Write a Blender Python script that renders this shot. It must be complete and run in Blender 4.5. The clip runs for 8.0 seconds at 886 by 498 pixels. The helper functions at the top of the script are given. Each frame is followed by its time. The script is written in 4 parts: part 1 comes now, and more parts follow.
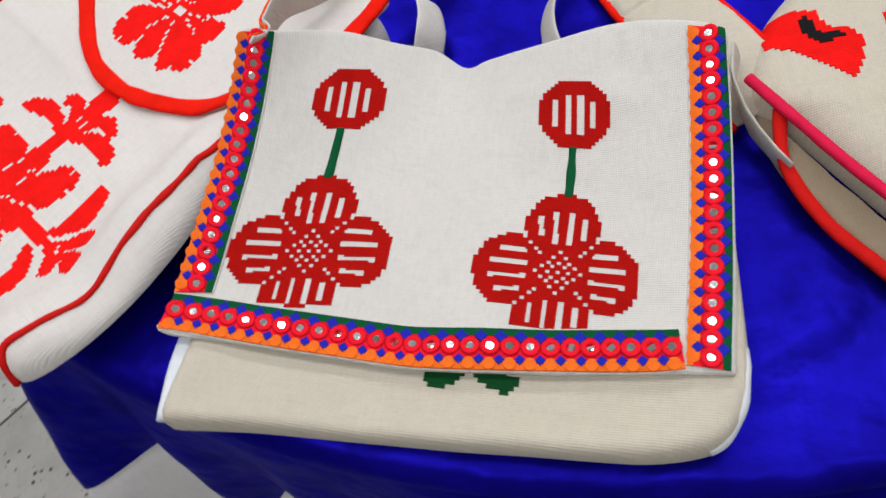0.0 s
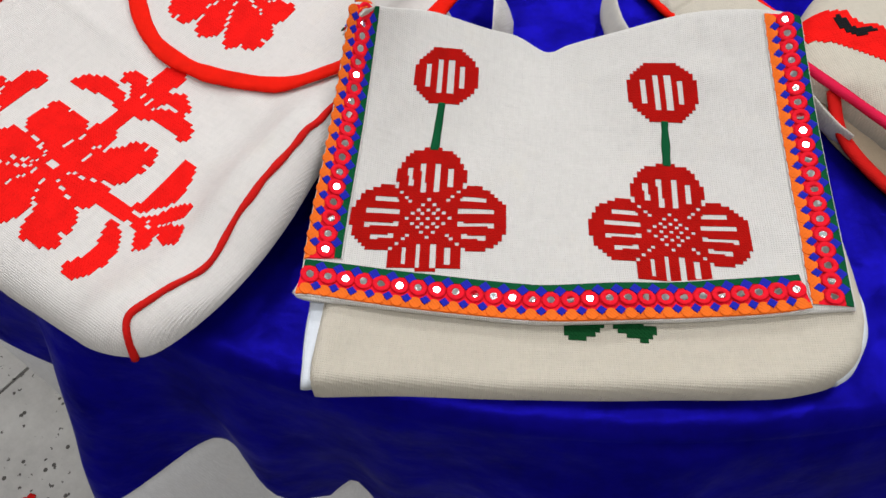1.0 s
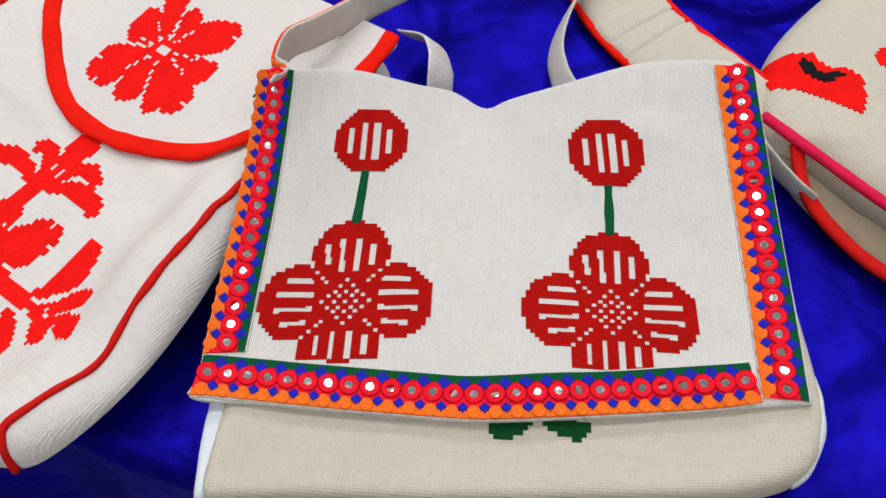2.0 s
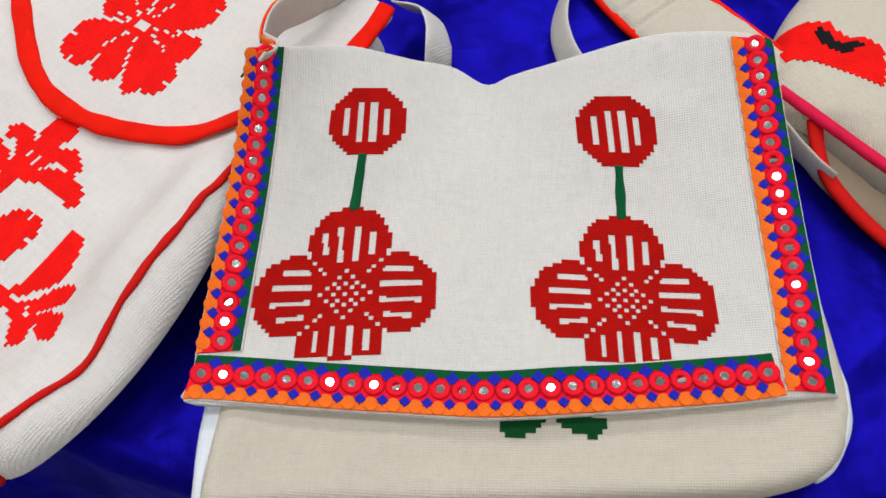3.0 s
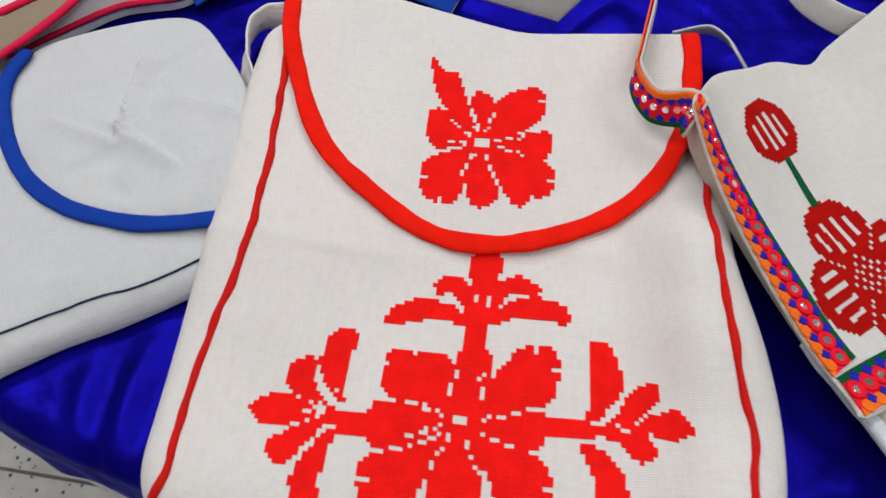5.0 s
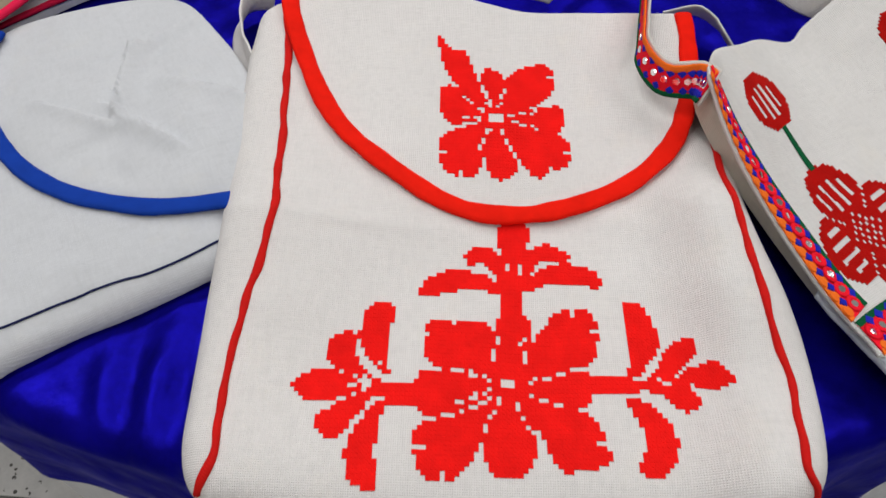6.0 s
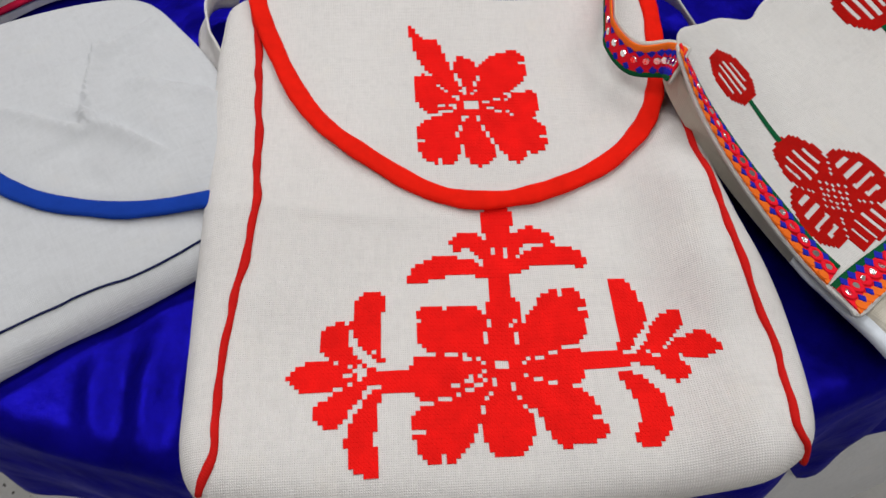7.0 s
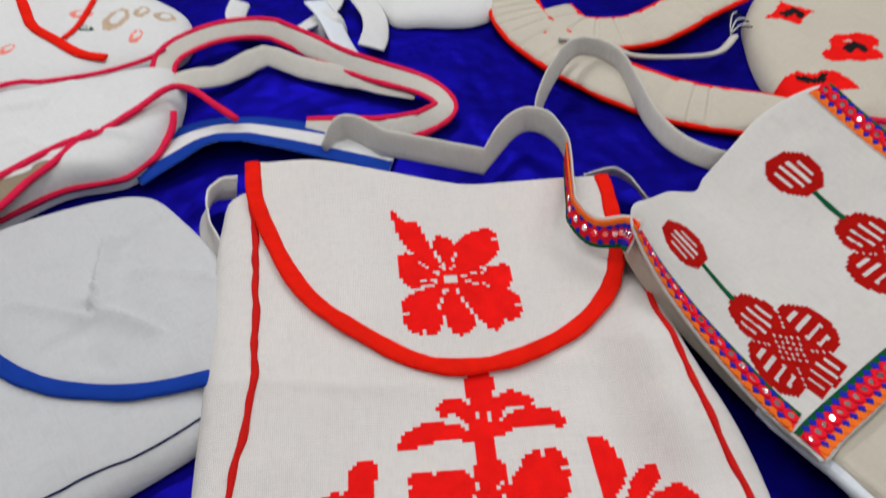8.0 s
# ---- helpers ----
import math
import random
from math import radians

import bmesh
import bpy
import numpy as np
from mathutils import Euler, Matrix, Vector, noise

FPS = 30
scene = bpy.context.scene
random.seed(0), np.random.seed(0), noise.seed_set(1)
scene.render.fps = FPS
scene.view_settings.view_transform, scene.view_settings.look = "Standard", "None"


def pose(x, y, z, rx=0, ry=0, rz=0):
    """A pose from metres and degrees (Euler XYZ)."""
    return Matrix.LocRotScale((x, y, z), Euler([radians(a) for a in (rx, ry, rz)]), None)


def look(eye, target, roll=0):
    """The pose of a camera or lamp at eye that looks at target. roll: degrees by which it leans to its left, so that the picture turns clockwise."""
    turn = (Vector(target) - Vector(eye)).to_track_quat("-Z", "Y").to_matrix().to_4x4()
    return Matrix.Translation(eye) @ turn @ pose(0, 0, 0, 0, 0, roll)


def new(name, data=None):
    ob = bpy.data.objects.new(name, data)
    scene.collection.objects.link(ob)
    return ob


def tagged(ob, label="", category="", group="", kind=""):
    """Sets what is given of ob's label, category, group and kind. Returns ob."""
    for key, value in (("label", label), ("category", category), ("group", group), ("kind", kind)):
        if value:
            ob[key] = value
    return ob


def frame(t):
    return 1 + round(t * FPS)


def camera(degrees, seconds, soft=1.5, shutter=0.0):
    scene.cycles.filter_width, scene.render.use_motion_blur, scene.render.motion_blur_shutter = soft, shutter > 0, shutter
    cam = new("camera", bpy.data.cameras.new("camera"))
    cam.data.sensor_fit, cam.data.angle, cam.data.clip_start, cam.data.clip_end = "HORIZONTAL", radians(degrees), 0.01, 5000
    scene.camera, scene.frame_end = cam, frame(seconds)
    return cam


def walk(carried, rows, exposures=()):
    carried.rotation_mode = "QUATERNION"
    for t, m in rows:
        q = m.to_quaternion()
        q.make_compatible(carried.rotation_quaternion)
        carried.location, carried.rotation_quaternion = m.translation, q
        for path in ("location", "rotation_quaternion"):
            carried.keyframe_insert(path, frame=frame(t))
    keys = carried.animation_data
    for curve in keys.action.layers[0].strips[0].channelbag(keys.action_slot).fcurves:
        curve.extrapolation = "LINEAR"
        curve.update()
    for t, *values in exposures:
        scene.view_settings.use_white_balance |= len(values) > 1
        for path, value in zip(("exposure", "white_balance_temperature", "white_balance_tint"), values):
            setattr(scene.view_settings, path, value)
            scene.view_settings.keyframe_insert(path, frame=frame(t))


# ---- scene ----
cam = camera(61.0, 8.0, 1.5, 0.3)
PATH = [
    (0, (0.0, -0.026, 1.244), (-0.305, 0.923, -0.49), -18.9),
    (0.5, (-0.132, -0.063, 1.249), (-0.094, 0.993, -0.449), -6.5),
    (1, (-0.19, -0.076, 1.248), (-0.122, 0.955, -0.465), -1.4),
    (1.5, (-0.139, -0.038, 1.253), (-0.136, 1.039, -0.432), -5.1),
    (1.7, (-0.12, -0.025, 1.245), (-0.104, 1.039, -0.448), -5.1),
    (2.8, (-0.11, 0.008, 1.222), (-0.111, 1.012, -0.508), -5.4),
    (3, (-0.124, 0.014, 1.218), (-0.084, 0.985, -0.53), -4.6),
    (3.5, (-0.211, -0.003, 1.236), (-0.06, 0.965, -0.507), -4.0),
    (4, (-0.398, -0.025, 1.272), (-0.153, 0.967, -0.447), -9.4),
    (4.5, (-0.493, 0.025, 1.274), (-0.159, 1.017, -0.43), -10.5),
    (4.7, (-0.507, 0.09, 1.268), (-0.143, 1.075, -0.434), -11.3),
    (5.8, (-0.594, 0.206, 1.26), (0.016, 0.988, -0.477), -1.7),
    (6, (-0.614, 0.197, 1.263), (0.019, 0.996, -0.458), -0.7),
    (6.5, (-0.627, 0.189, 1.263), (0.01, 0.943, -0.477), -1.0),
    (7, (-0.635, 0.204, 1.263), (0.077, 0.924, -0.461), 1.6),
    (7.5, (-0.643, 0.222, 1.287), (0.186, 0.939, -0.387), 2.6),
    (8, (-0.649, 0.189, 1.307), (0.327, 1.122, -0.168), 0.3),
]
walk(cam, [(t, look(eye, target, roll)) for t, eye, target, roll in PATH],
     exposures=[(0.0, 0.14), (1.0, 0.14), (3.5, 0.09), (4.5, 0.0), (6.5, -0.05), (8.0, -0.15)])

# ---- light: a closed hall with ceiling panels overhead ----
world = bpy.data.worlds.new("world")
scene.world = world
world.use_nodes = True
world.node_tree.nodes["Background"].inputs[0].default_value = (0.75, 0.85, 1.0, 1)
world.node_tree.nodes["Background"].inputs[1].default_value = 0.12
TABLE = (0.05, 0.985)      # middle of the round table
TOP = 0.752                # upper face of the blue cloth
RIM = 0.925


def area(name, place, target, sx, sy, watts, colour):
    data = bpy.data.lights.new(name, "AREA")
    data.shape, data.size, data.size_y, data.energy, data.color = "RECTANGLE", sx, sy, watts, colour
    ob = new(name, data)
    ob.matrix_world = look(place, target)
    return ob


for px in (-0.85, 0.85):
    for py, watts in ((-0.7, 12.5), (0.75, 12.5), (2.2, 21)):
        area("panel_lamp", (px, py, 2.84), (px, py, 0), 1.2, 0.35, watts, (1.0, 1.0, 1.0))


# ---- materials ----
class Nodes:
    def __init__(self, name):
        self.mat = bpy.data.materials.new(name)
        self.mat.use_nodes = True
        self.tree = self.mat.node_tree
        self.bsdf = self.tree.nodes["Principled BSDF"]
        self.coord = self.add("ShaderNodeTexCoord").outputs["Object"]

    def add(self, kind):
        return self.tree.nodes.new(kind)

    def link(self, a, b):
        self.tree.links.new(a, b)

    def noise(self, scale, detail=4, rough=0.6, stretch=None):
        n = self.add("ShaderNodeTexNoise")
        n.inputs["Scale"].default_value, n.inputs["Detail"].default_value, n.inputs["Roughness"].default_value = scale, detail, rough
        src = self.coord
        if stretch:
            m = self.add("ShaderNodeMapping")
            m.inputs["Scale"].default_value = stretch
            self.link(src, m.inputs[0])
            src = m.outputs[0]
        self.link(src, n.inputs["Vector"])
        return n.outputs[0]

    def bands(self, axis, pitch, wobble=1.0):
        n = self.add("ShaderNodeTexWave")
        n.bands_direction = axis
        n.inputs["Scale"].default_value = 0.314 / pitch
        n.inputs["Distortion"].default_value, n.inputs["Detail"].default_value = wobble, 2
        n.inputs["Detail Scale"].default_value = 1.5
        self.link(self.coord, n.inputs["Vector"])
        return n.outputs["Fac"]

    def math(self, op, a, b):
        n = self.add("ShaderNodeMath")
        n.operation = op
        for s, v in zip(n.inputs, (a, b)):
            if isinstance(v, (int, float)):
                s.default_value = v
            else:
                self.link(v, s)
        return n.outputs[0]

    def ramp(self, fac, stops):
        n = self.add("ShaderNodeValToRGB")
        r = n.color_ramp.elements
        while len(r) < len(stops):
            r.new(0.5)
        for e, (p, c) in zip(r, stops):
            e.position, e.color = p, (*c, 1)
        self.link(fac, n.inputs[0])
        return n.outputs[0]

    def mix(self, fac, a, b, how="MIX"):
        n = self.add("ShaderNodeMix")
        n.data_type, n.blend_type = "RGBA", how
        for s, v in ((n.inputs[0], fac), (n.inputs[6], a), (n.inputs[7], b)):
            if isinstance(v, (int, float)):
                s.default_value = v
            elif isinstance(v, tuple):
                s.default_value = (*v, 1)
            else:
                self.link(v, s)
        return n.outputs[2]

    def finish(self, colour, rough, bump=None, strength=0.3, depth=0.0006, metal=0.0, sheen=0.0, spec=0.25):
        if isinstance(colour, tuple):
            self.bsdf.inputs["Base Color"].default_value = (*colour, 1)
        else:
            self.link(colour, self.bsdf.inputs["Base Color"])
        if isinstance(rough, (int, float)):
            self.bsdf.inputs["Roughness"].default_value = rough
        else:
            self.link(rough, self.bsdf.inputs["Roughness"])
        self.bsdf.inputs["Metallic"].default_value = metal
        self.bsdf.inputs["Sheen Weight"].default_value = sheen
        if not metal:
            self.bsdf.inputs["Specular IOR Level"].default_value = spec
        if bump is not None:
            b = self.add("ShaderNodeBump")
            b.inputs["Strength"].default_value, b.inputs["Distance"].default_value = strength, depth
            self.link(bump, b.inputs["Height"])
            self.link(b.outputs[0], self.bsdf.inputs["Normal"])
        return self.mat


def scaled(c, k):
    return tuple(v * k for v in c)


def woven(name, colour, pitch=0.0013, strength=0.5, stain=(0.93, 0.9, 0.84)):
    """Plain-weave jute or cotton: thread grid, slubs and faint stains."""
    n = Nodes(name)
    weave = n.math("MULTIPLY", n.bands("X", pitch), n.bands("Y", pitch))
    slub = n.math("ADD", n.noise(90, 3, 0.6, (1, 14, 1)), n.noise(90, 3, 0.6, (14, 1, 1)))
    base = n.ramp(n.noise(9, 5), [(0.3, scaled(colour, 0.93)), (0.7, colour)])
    base = n.mix(n.math("MULTIPLY", n.math("SUBTRACT", 1.0, weave), 0.2), base, scaled(colour, 0.62))
    base = n.mix(n.math("MULTIPLY", n.math("SUBTRACT", slub, 0.82), 0.9), base, scaled(colour, 0.74))
    streak = n.math("ADD", n.noise(26, 3, 0.55, (1, 7, 1)), n.noise(26, 3, 0.55, (7, 1, 1)))
    base = n.mix(n.math("MULTIPLY", n.math("ABSOLUTE", n.math("SUBTRACT", streak, 1.0), 0), 0.9), base, scaled(colour, 0.72))
    blot = n.ramp(n.noise(23, 6, 0.7), [(0.56, (0, 0, 0)), (0.75, (0.35, 0.35, 0.35))])
    base = n.mix(blot, base, tuple(a * b for a, b in zip(colour, stain)))
    h = n.math("ADD", weave, n.math("MULTIPLY", slub, 0.7))
    return n.finish(base, 0.92, h, strength, 0.0009, sheen=0.0, spec=0.12)


def thread(name, colour, pitch=0.0015):
    """Cotton embroidery floss or bias tape with fine ribs."""
    n = Nodes(name)
    rib = n.math("ADD", n.bands("DIAGONAL", pitch, 2.0), n.noise(400, 2))
    base = n.ramp(n.noise(60, 4), [(0.3, scaled(colour, 0.82)), (0.7, colour)])
    return n.finish(base, 0.8, rib, 0.3, 0.0004, spec=0.06)


CREAM = woven("jute_cream", (0.73, 0.712, 0.69), 0.0016, 0.55)
BRIGHT = woven("cotton_bright_white", (0.86, 0.86, 0.88), 0.0011, 0.3)
GREYJUTE = woven("jute_grey_white", (0.775, 0.745, 0.725), 0.0015, 0.5)
BEIGE = woven("jute_beige", (0.64, 0.59, 0.50), 0.0016, 0.5)
WHITE = woven("cotton_white", (0.74, 0.745, 0.755), 0.0011, 0.3)
CLOUD = woven("cotton_cool_white", (0.62, 0.63, 0.65), 0.0012, 0.4)
LINING = woven("lining_bluish_white", (0.76, 0.81, 0.88), 0.001, 0.2)
STRAP = woven("strap_webbing", (0.66, 0.635, 0.585), 0.0013, 0.5)
# dark brown weave: the shade inside open bag mouths, put into the colour
MOUTHSHADE = woven("bag_inside_shade", (0.30, 0.24, 0.17), 0.0015, 0.4)
SCARLET = thread("scarlet_floss", (0.88, 0.010, 0.008))
TAPE = thread("red_bias_tape", (0.82, 0.012, 0.004), 0.0011)
MAROON = thread("crimson_floss", (0.45, 0.006, 0.004))
SEAM = thread("dark_red_cord", (0.60, 0.012, 0.010))
PINK = thread("pinkish_red_cord", (0.72, 0.015, 0.07))
GREEN = thread("green_floss", (0.004, 0.085, 0.030))
LEAFGREEN = thread("dark_green_floss", (0.006, 0.07, 0.02))
ROYAL = thread("royal_blue_tape", (0.008, 0.045, 0.33), 0.0011)
NAVY = thread("navy_cord", (0.01, 0.014, 0.06))
BLUETHREAD = thread("blue_floss", (0.018, 0.022, 0.42))
ORANGE = thread("orange_floss", (0.90, 0.17, 0.02))
HOT = thread("hot_red_floss", (0.86, 0.012, 0.030))
BLACK = thread("black_floss", (0.012, 0.012, 0.014))
FADED = thread("faded_print", (0.55, 0.42, 0.30))
CORAL = thread("coral_print", (0.85, 0.25, 0.2))
n = Nodes("mirror_glass")
MIRROR = n.finish((0.86, 0.87, 0.88), n.ramp(n.noise(300, 2), [(0.3, (0.06, 0.06, 0.06)), (0.7, (0.20, 0.20, 0.20))]), metal=1.0)

n = Nodes("blue_satin")
crush = n.math("ADD", n.math("MULTIPLY", n.noise(30, 3, 0.5), 0.5), n.math("MULTIPLY", n.noise(11, 2), 2.2))
pile = n.noise(900, 2)
tone = n.ramp(n.noise(14, 6, 0.7), [(0.3, (0.0040, 0.0024, 0.15)), (0.7, (0.0080, 0.0050, 0.34))])
SATIN = n.finish(tone, n.ramp(n.noise(18, 5), [(0.3, (0.30, 0.30, 0.30)), (0.7, (0.46, 0.46, 0.46))]), n.math("ADD", crush, n.math("MULTIPLY", pile, 0.03)), 0.6, 0.008, metal=0.62)
n.bsdf.inputs["Sheen Tint"].default_value = (0.08, 0.08, 1.0, 1)
n.bsdf.inputs["Specular IOR Level"].default_value = 0.04
n.bsdf.inputs["Specular Tint"].default_value = (0.03, 0.03, 0.8, 1)

n = Nodes("terrazzo")
chips = n.add("ShaderNodeTexVoronoi")
chips.inputs["Scale"].default_value = 62
n.link(n.coord, chips.inputs["Vector"])
dark = n.ramp(chips.outputs["Distance"], [(0.20, (1, 1, 1)), (0.26, (0, 0, 0))])
pick = n.ramp(n.noise(70, 2), [(0.47, (0, 0, 0)), (0.50, (1, 1, 1))])
base = n.ramp(n.noise(5, 8, 0.75), [(0.3, (0.36, 0.35, 0.34)), (0.7, (0.60, 0.59, 0.57))])
base = n.mix(n.math("MULTIPLY", dark, pick), base, (0.06, 0.055, 0.05))
rnd = n.add("ShaderNodeObjectInfo").outputs["Random"]
base = n.mix(n.math("MULTIPLY", rnd, 0.12), base, (0.3, 0.29, 0.27))
TERRAZZO = n.finish(base, 0.45, n.noise(40, 5), 0.1, 0.001)
n = Nodes("grout")
GROUT = n.finish(n.ramp(n.noise(30, 4), [(0.3, (0.10, 0.095, 0.09)), (0.7, (0.18, 0.17, 0.16))]), 0.9)
n = Nodes("wall_paint")
PAINT = n.finish(n.ramp(n.noise(3, 6), [(0.3, (0.66, 0.65, 0.62)), (0.7, (0.74, 0.73, 0.70))]), 0.85, n.noise(60, 5), 0.15, 0.002)
n = Nodes("table_wood")
WOOD = n.finish(n.ramp(n.noise(14, 5, 0.6, (1, 12, 1)), [(0.3, (0.20, 0.11, 0.05)), (0.7, (0.32, 0.19, 0.09))]), 0.5)
n = Nodes("steel")
STEEL = n.finish(n.ramp(n.noise(30, 4), [(0.3, (0.35, 0.35, 0.36)), (0.7, (0.5, 0.5, 0.5))]), 0.4, metal=1.0)


# ---- mesh helpers ----
def mesh(name, verts, faces, mat, smooth=True):
    me = bpy.data.meshes.new(name)
    me.from_pydata([tuple(v) for v in verts], [], faces)
    me.materials.append(mat)
    if smooth:
        me.polygons.foreach_set("use_smooth", [True] * len(me.polygons))
    me.update()
    return me


def part(name, me, parent=None, label="", m=None):
    ob = new(name, me)
    ob.parent = parent
    if m is not None:
        ob.matrix_basis = m
    if label:
        ob["label"] = label
    return ob


def thing(name, m, label, category, group="", kind=""):
    ob = new(name)
    ob.empty_display_size = 0.05
    ob.matrix_basis = m
    return tagged(ob, label, category, group, kind)


def curve(points, count, closed=False):
    """Catmull-Rom through the control points, evenly spaced."""
    p = np.array(points, float)
    k = len(p)
    out = []
    spans = k if closed else k - 1
    for i in range(spans):
        if closed:
            a, b, c, d = p[(i - 1) % k], p[i], p[(i + 1) % k], p[(i + 2) % k]
        else:
            a, b, c, d = p[max(i - 1, 0)], p[i], p[i + 1], p[min(i + 2, k - 1)]
        for t in np.linspace(0, 1, 24, endpoint=False):
            out.append(0.5 * (2 * b + (c - a) * t + (2 * a - 5 * b + 4 * c - d) * t * t + (3 * b - a - 3 * c + d) * t ** 3))
    out.append(p[0] if closed else p[-1])
    out = np.array(out)
    step = np.r_[0, np.cumsum(np.linalg.norm(np.diff(out, axis=0), axis=1))]
    at = np.linspace(0, step[-1], count + 1 if closed else count)
    if closed:
        at = at[:-1]
    return np.stack([np.interp(at, step, out[:, j]) for j in range(p.shape[1])], 1)


def ripple(u, v, amount, scale, seed):
    q = Vector((u * scale + seed, v * scale - seed, seed * 0.37))
    return amount * (noise.noise(q) + 0.5 * noise.noise(q * 2.1))


class Shell:
    """A soft, flat-lying body: an outline, a thickness, and a rounded edge."""

    def __init__(self, outline, thick, edge=9, soft=2.0, base=0.0, wrinkle=0.0015, scale=14, seed=1.0, count=180, middle=None, fold=None):
        self.outline = curve(outline, count, True)
        self.c = np.array(middle) if middle else self.outline.mean(0)
        self.thick, self.edge, self.soft, self.base = thick, edge, soft, base
        self.wrinkle, self.scale, self.seed, self.fold = wrinkle, scale, seed, fold
        d = self.outline - self.c
        ang, rad = np.arctan2(d[:, 1], d[:, 0]), np.hypot(d[:, 0], d[:, 1])
        o = np.argsort(ang)
        self.ang = np.r_[ang[o] - 2 * math.pi, ang[o], ang[o] + 2 * math.pi]
        self.rad = np.tile(rad[o], 3)

    def s(self, u, v):
        du, dv = u - self.c[0], v - self.c[1]
        return min(1.0, math.hypot(du, dv) / float(np.interp(math.atan2(dv, du), self.ang, self.rad)))

    def z(self, u, v, s=None):
        s = self.s(u, v) if s is None else s
        h = self.thick * max(0.0, 1 - s ** self.edge) ** (1 / self.soft)
        h += ripple(u, v, self.wrinkle, self.scale, self.seed) * (1 - s ** 12)
        if self.fold:
            h += self.fold(u, v) * (1 - s ** 12)
        return self.base + max(h, 0.0005)

    def mesh(self, name, mat, rings=None, lower=0.0):
        rings = rings or [1, 0.998, 0.99, 0.975, 0.95, 0.92] + [0.92 - 0.04 * i for i in range(1, 23)]
        verts, faces, n = [], [], len(self.outline)
        under = [0.3, 0.55, 0.75, 0.9, 1]
        for s in under:
            for p in self.outline:
                verts.append((*(self.c + s * (p - self.c)), self.base - lower))
        for s in rings:
            for p in self.outline:
                u, v = self.c + s * (p - self.c)
                verts.append((u, v, self.z(u, v, s)))
        verts.append((*self.c, self.z(*self.c, 0)))
        verts.append((*self.c, self.base - lower))
        rows = len(rings) + len(under)
        for r in range(rows - 1):
            for i in range(n):
                j = (i + 1) % n
                faces.append((r * n + i, r * n + j, (r + 1) * n + j, (r + 1) * n + i))
        top, last = len(verts) - 2, (rows - 1) * n
        for i in range(n):
            j = (i + 1) % n
            faces.append((last + i, last + j, top))
            faces.append((j, i, top + 1))
        return mesh(name, verts, faces, mat)


def sweep(name, points, half_w, half_h, mat, tilt=0.0, count=80, sides=10, closed=False, shape=0.7, jitter=0.0, quilt=0):
    """A band or cord along a curve. Points are x, y, z, or x, y, z, tilt; tilt turns the band from flat (0) to on edge (90)."""
    q = curve([tuple(p) if len(p) == 4 else (*p, tilt) for p in points], count, closed)
    verts, faces = [], []
    for i, row in enumerate(q):
        p = Vector(row[:3])
        a, b = (q[(i - 1) % count], q[(i + 1) % count]) if closed else (q[max(i - 1, 0)], q[min(i + 1, count - 1)])
        t = (Vector(b[:3]) - Vector(a[:3])).normalized()
        side = t.cross(Vector((0, 0, 1)))
        side = side.normalized() if side.length > 1e-4 else Vector((1, 0, 0))
        up = side.cross(t)
        k = radians(row[3])
        w, h = side * math.cos(k) + up * math.sin(k), up * math.cos(k) - side * math.sin(k)
        wob = 1 + jitter * noise.noise(p * 60)
        puff = 1 - 0.45 * max(0.0, math.cos(2 * math.pi * quilt * i / count)) ** 4 if quilt else 1.0
        for s in range(sides):
            ang = 2 * math.pi * s / sides
            c, d = math.cos(ang), math.sin(ang)
            verts.append(p + w * half_w * wob * math.copysign(abs(c) ** shape, c) + h * half_h * puff * math.copysign(abs(d) ** shape, d))
    rows = count if closed else count - 1
    for i in range(rows):
        for s in range(sides):
            e = (s + 1) % sides
            k = (i + 1) % count
            faces.append((i * sides + s, i * sides + e, k * sides + e, k * sides + s))
    if not closed:
        faces.append(tuple(range(sides))[::-1])
        faces.append(tuple((count - 1) * sides + s for s in range(sides)))
    return mesh(name, verts, faces, mat)


def edge_of(points, half_w, sign, tilt=0.0, count=60):
    """The line along one edge of a band."""
    q = curve([tuple(p) if len(p) == 4 else (*p, tilt) for p in points], count)
    out = []
    for i, row in enumerate(q):
        a, b = q[max(i - 1, 0)], q[min(i + 1, count - 1)]
        t = (Vector(b[:3]) - Vector(a[:3])).normalized()
        side = t.cross(Vector((0, 0, 1))).normalized()
        up = side.cross(t)
        k = radians(row[3])
        out.append((*(Vector(row[:3]) + (side * math.cos(k) + up * math.sin(k)) * half_w * sign), row[3]))
    return out


def on(shell, pts, lift=0.0, count=None, closed=False):
    """Lay a 2D line on a shell."""
    q = curve(pts, count or 12 * len(pts), closed)
    return [(u, v, shell.z(u, v) + lift) for u, v in q]


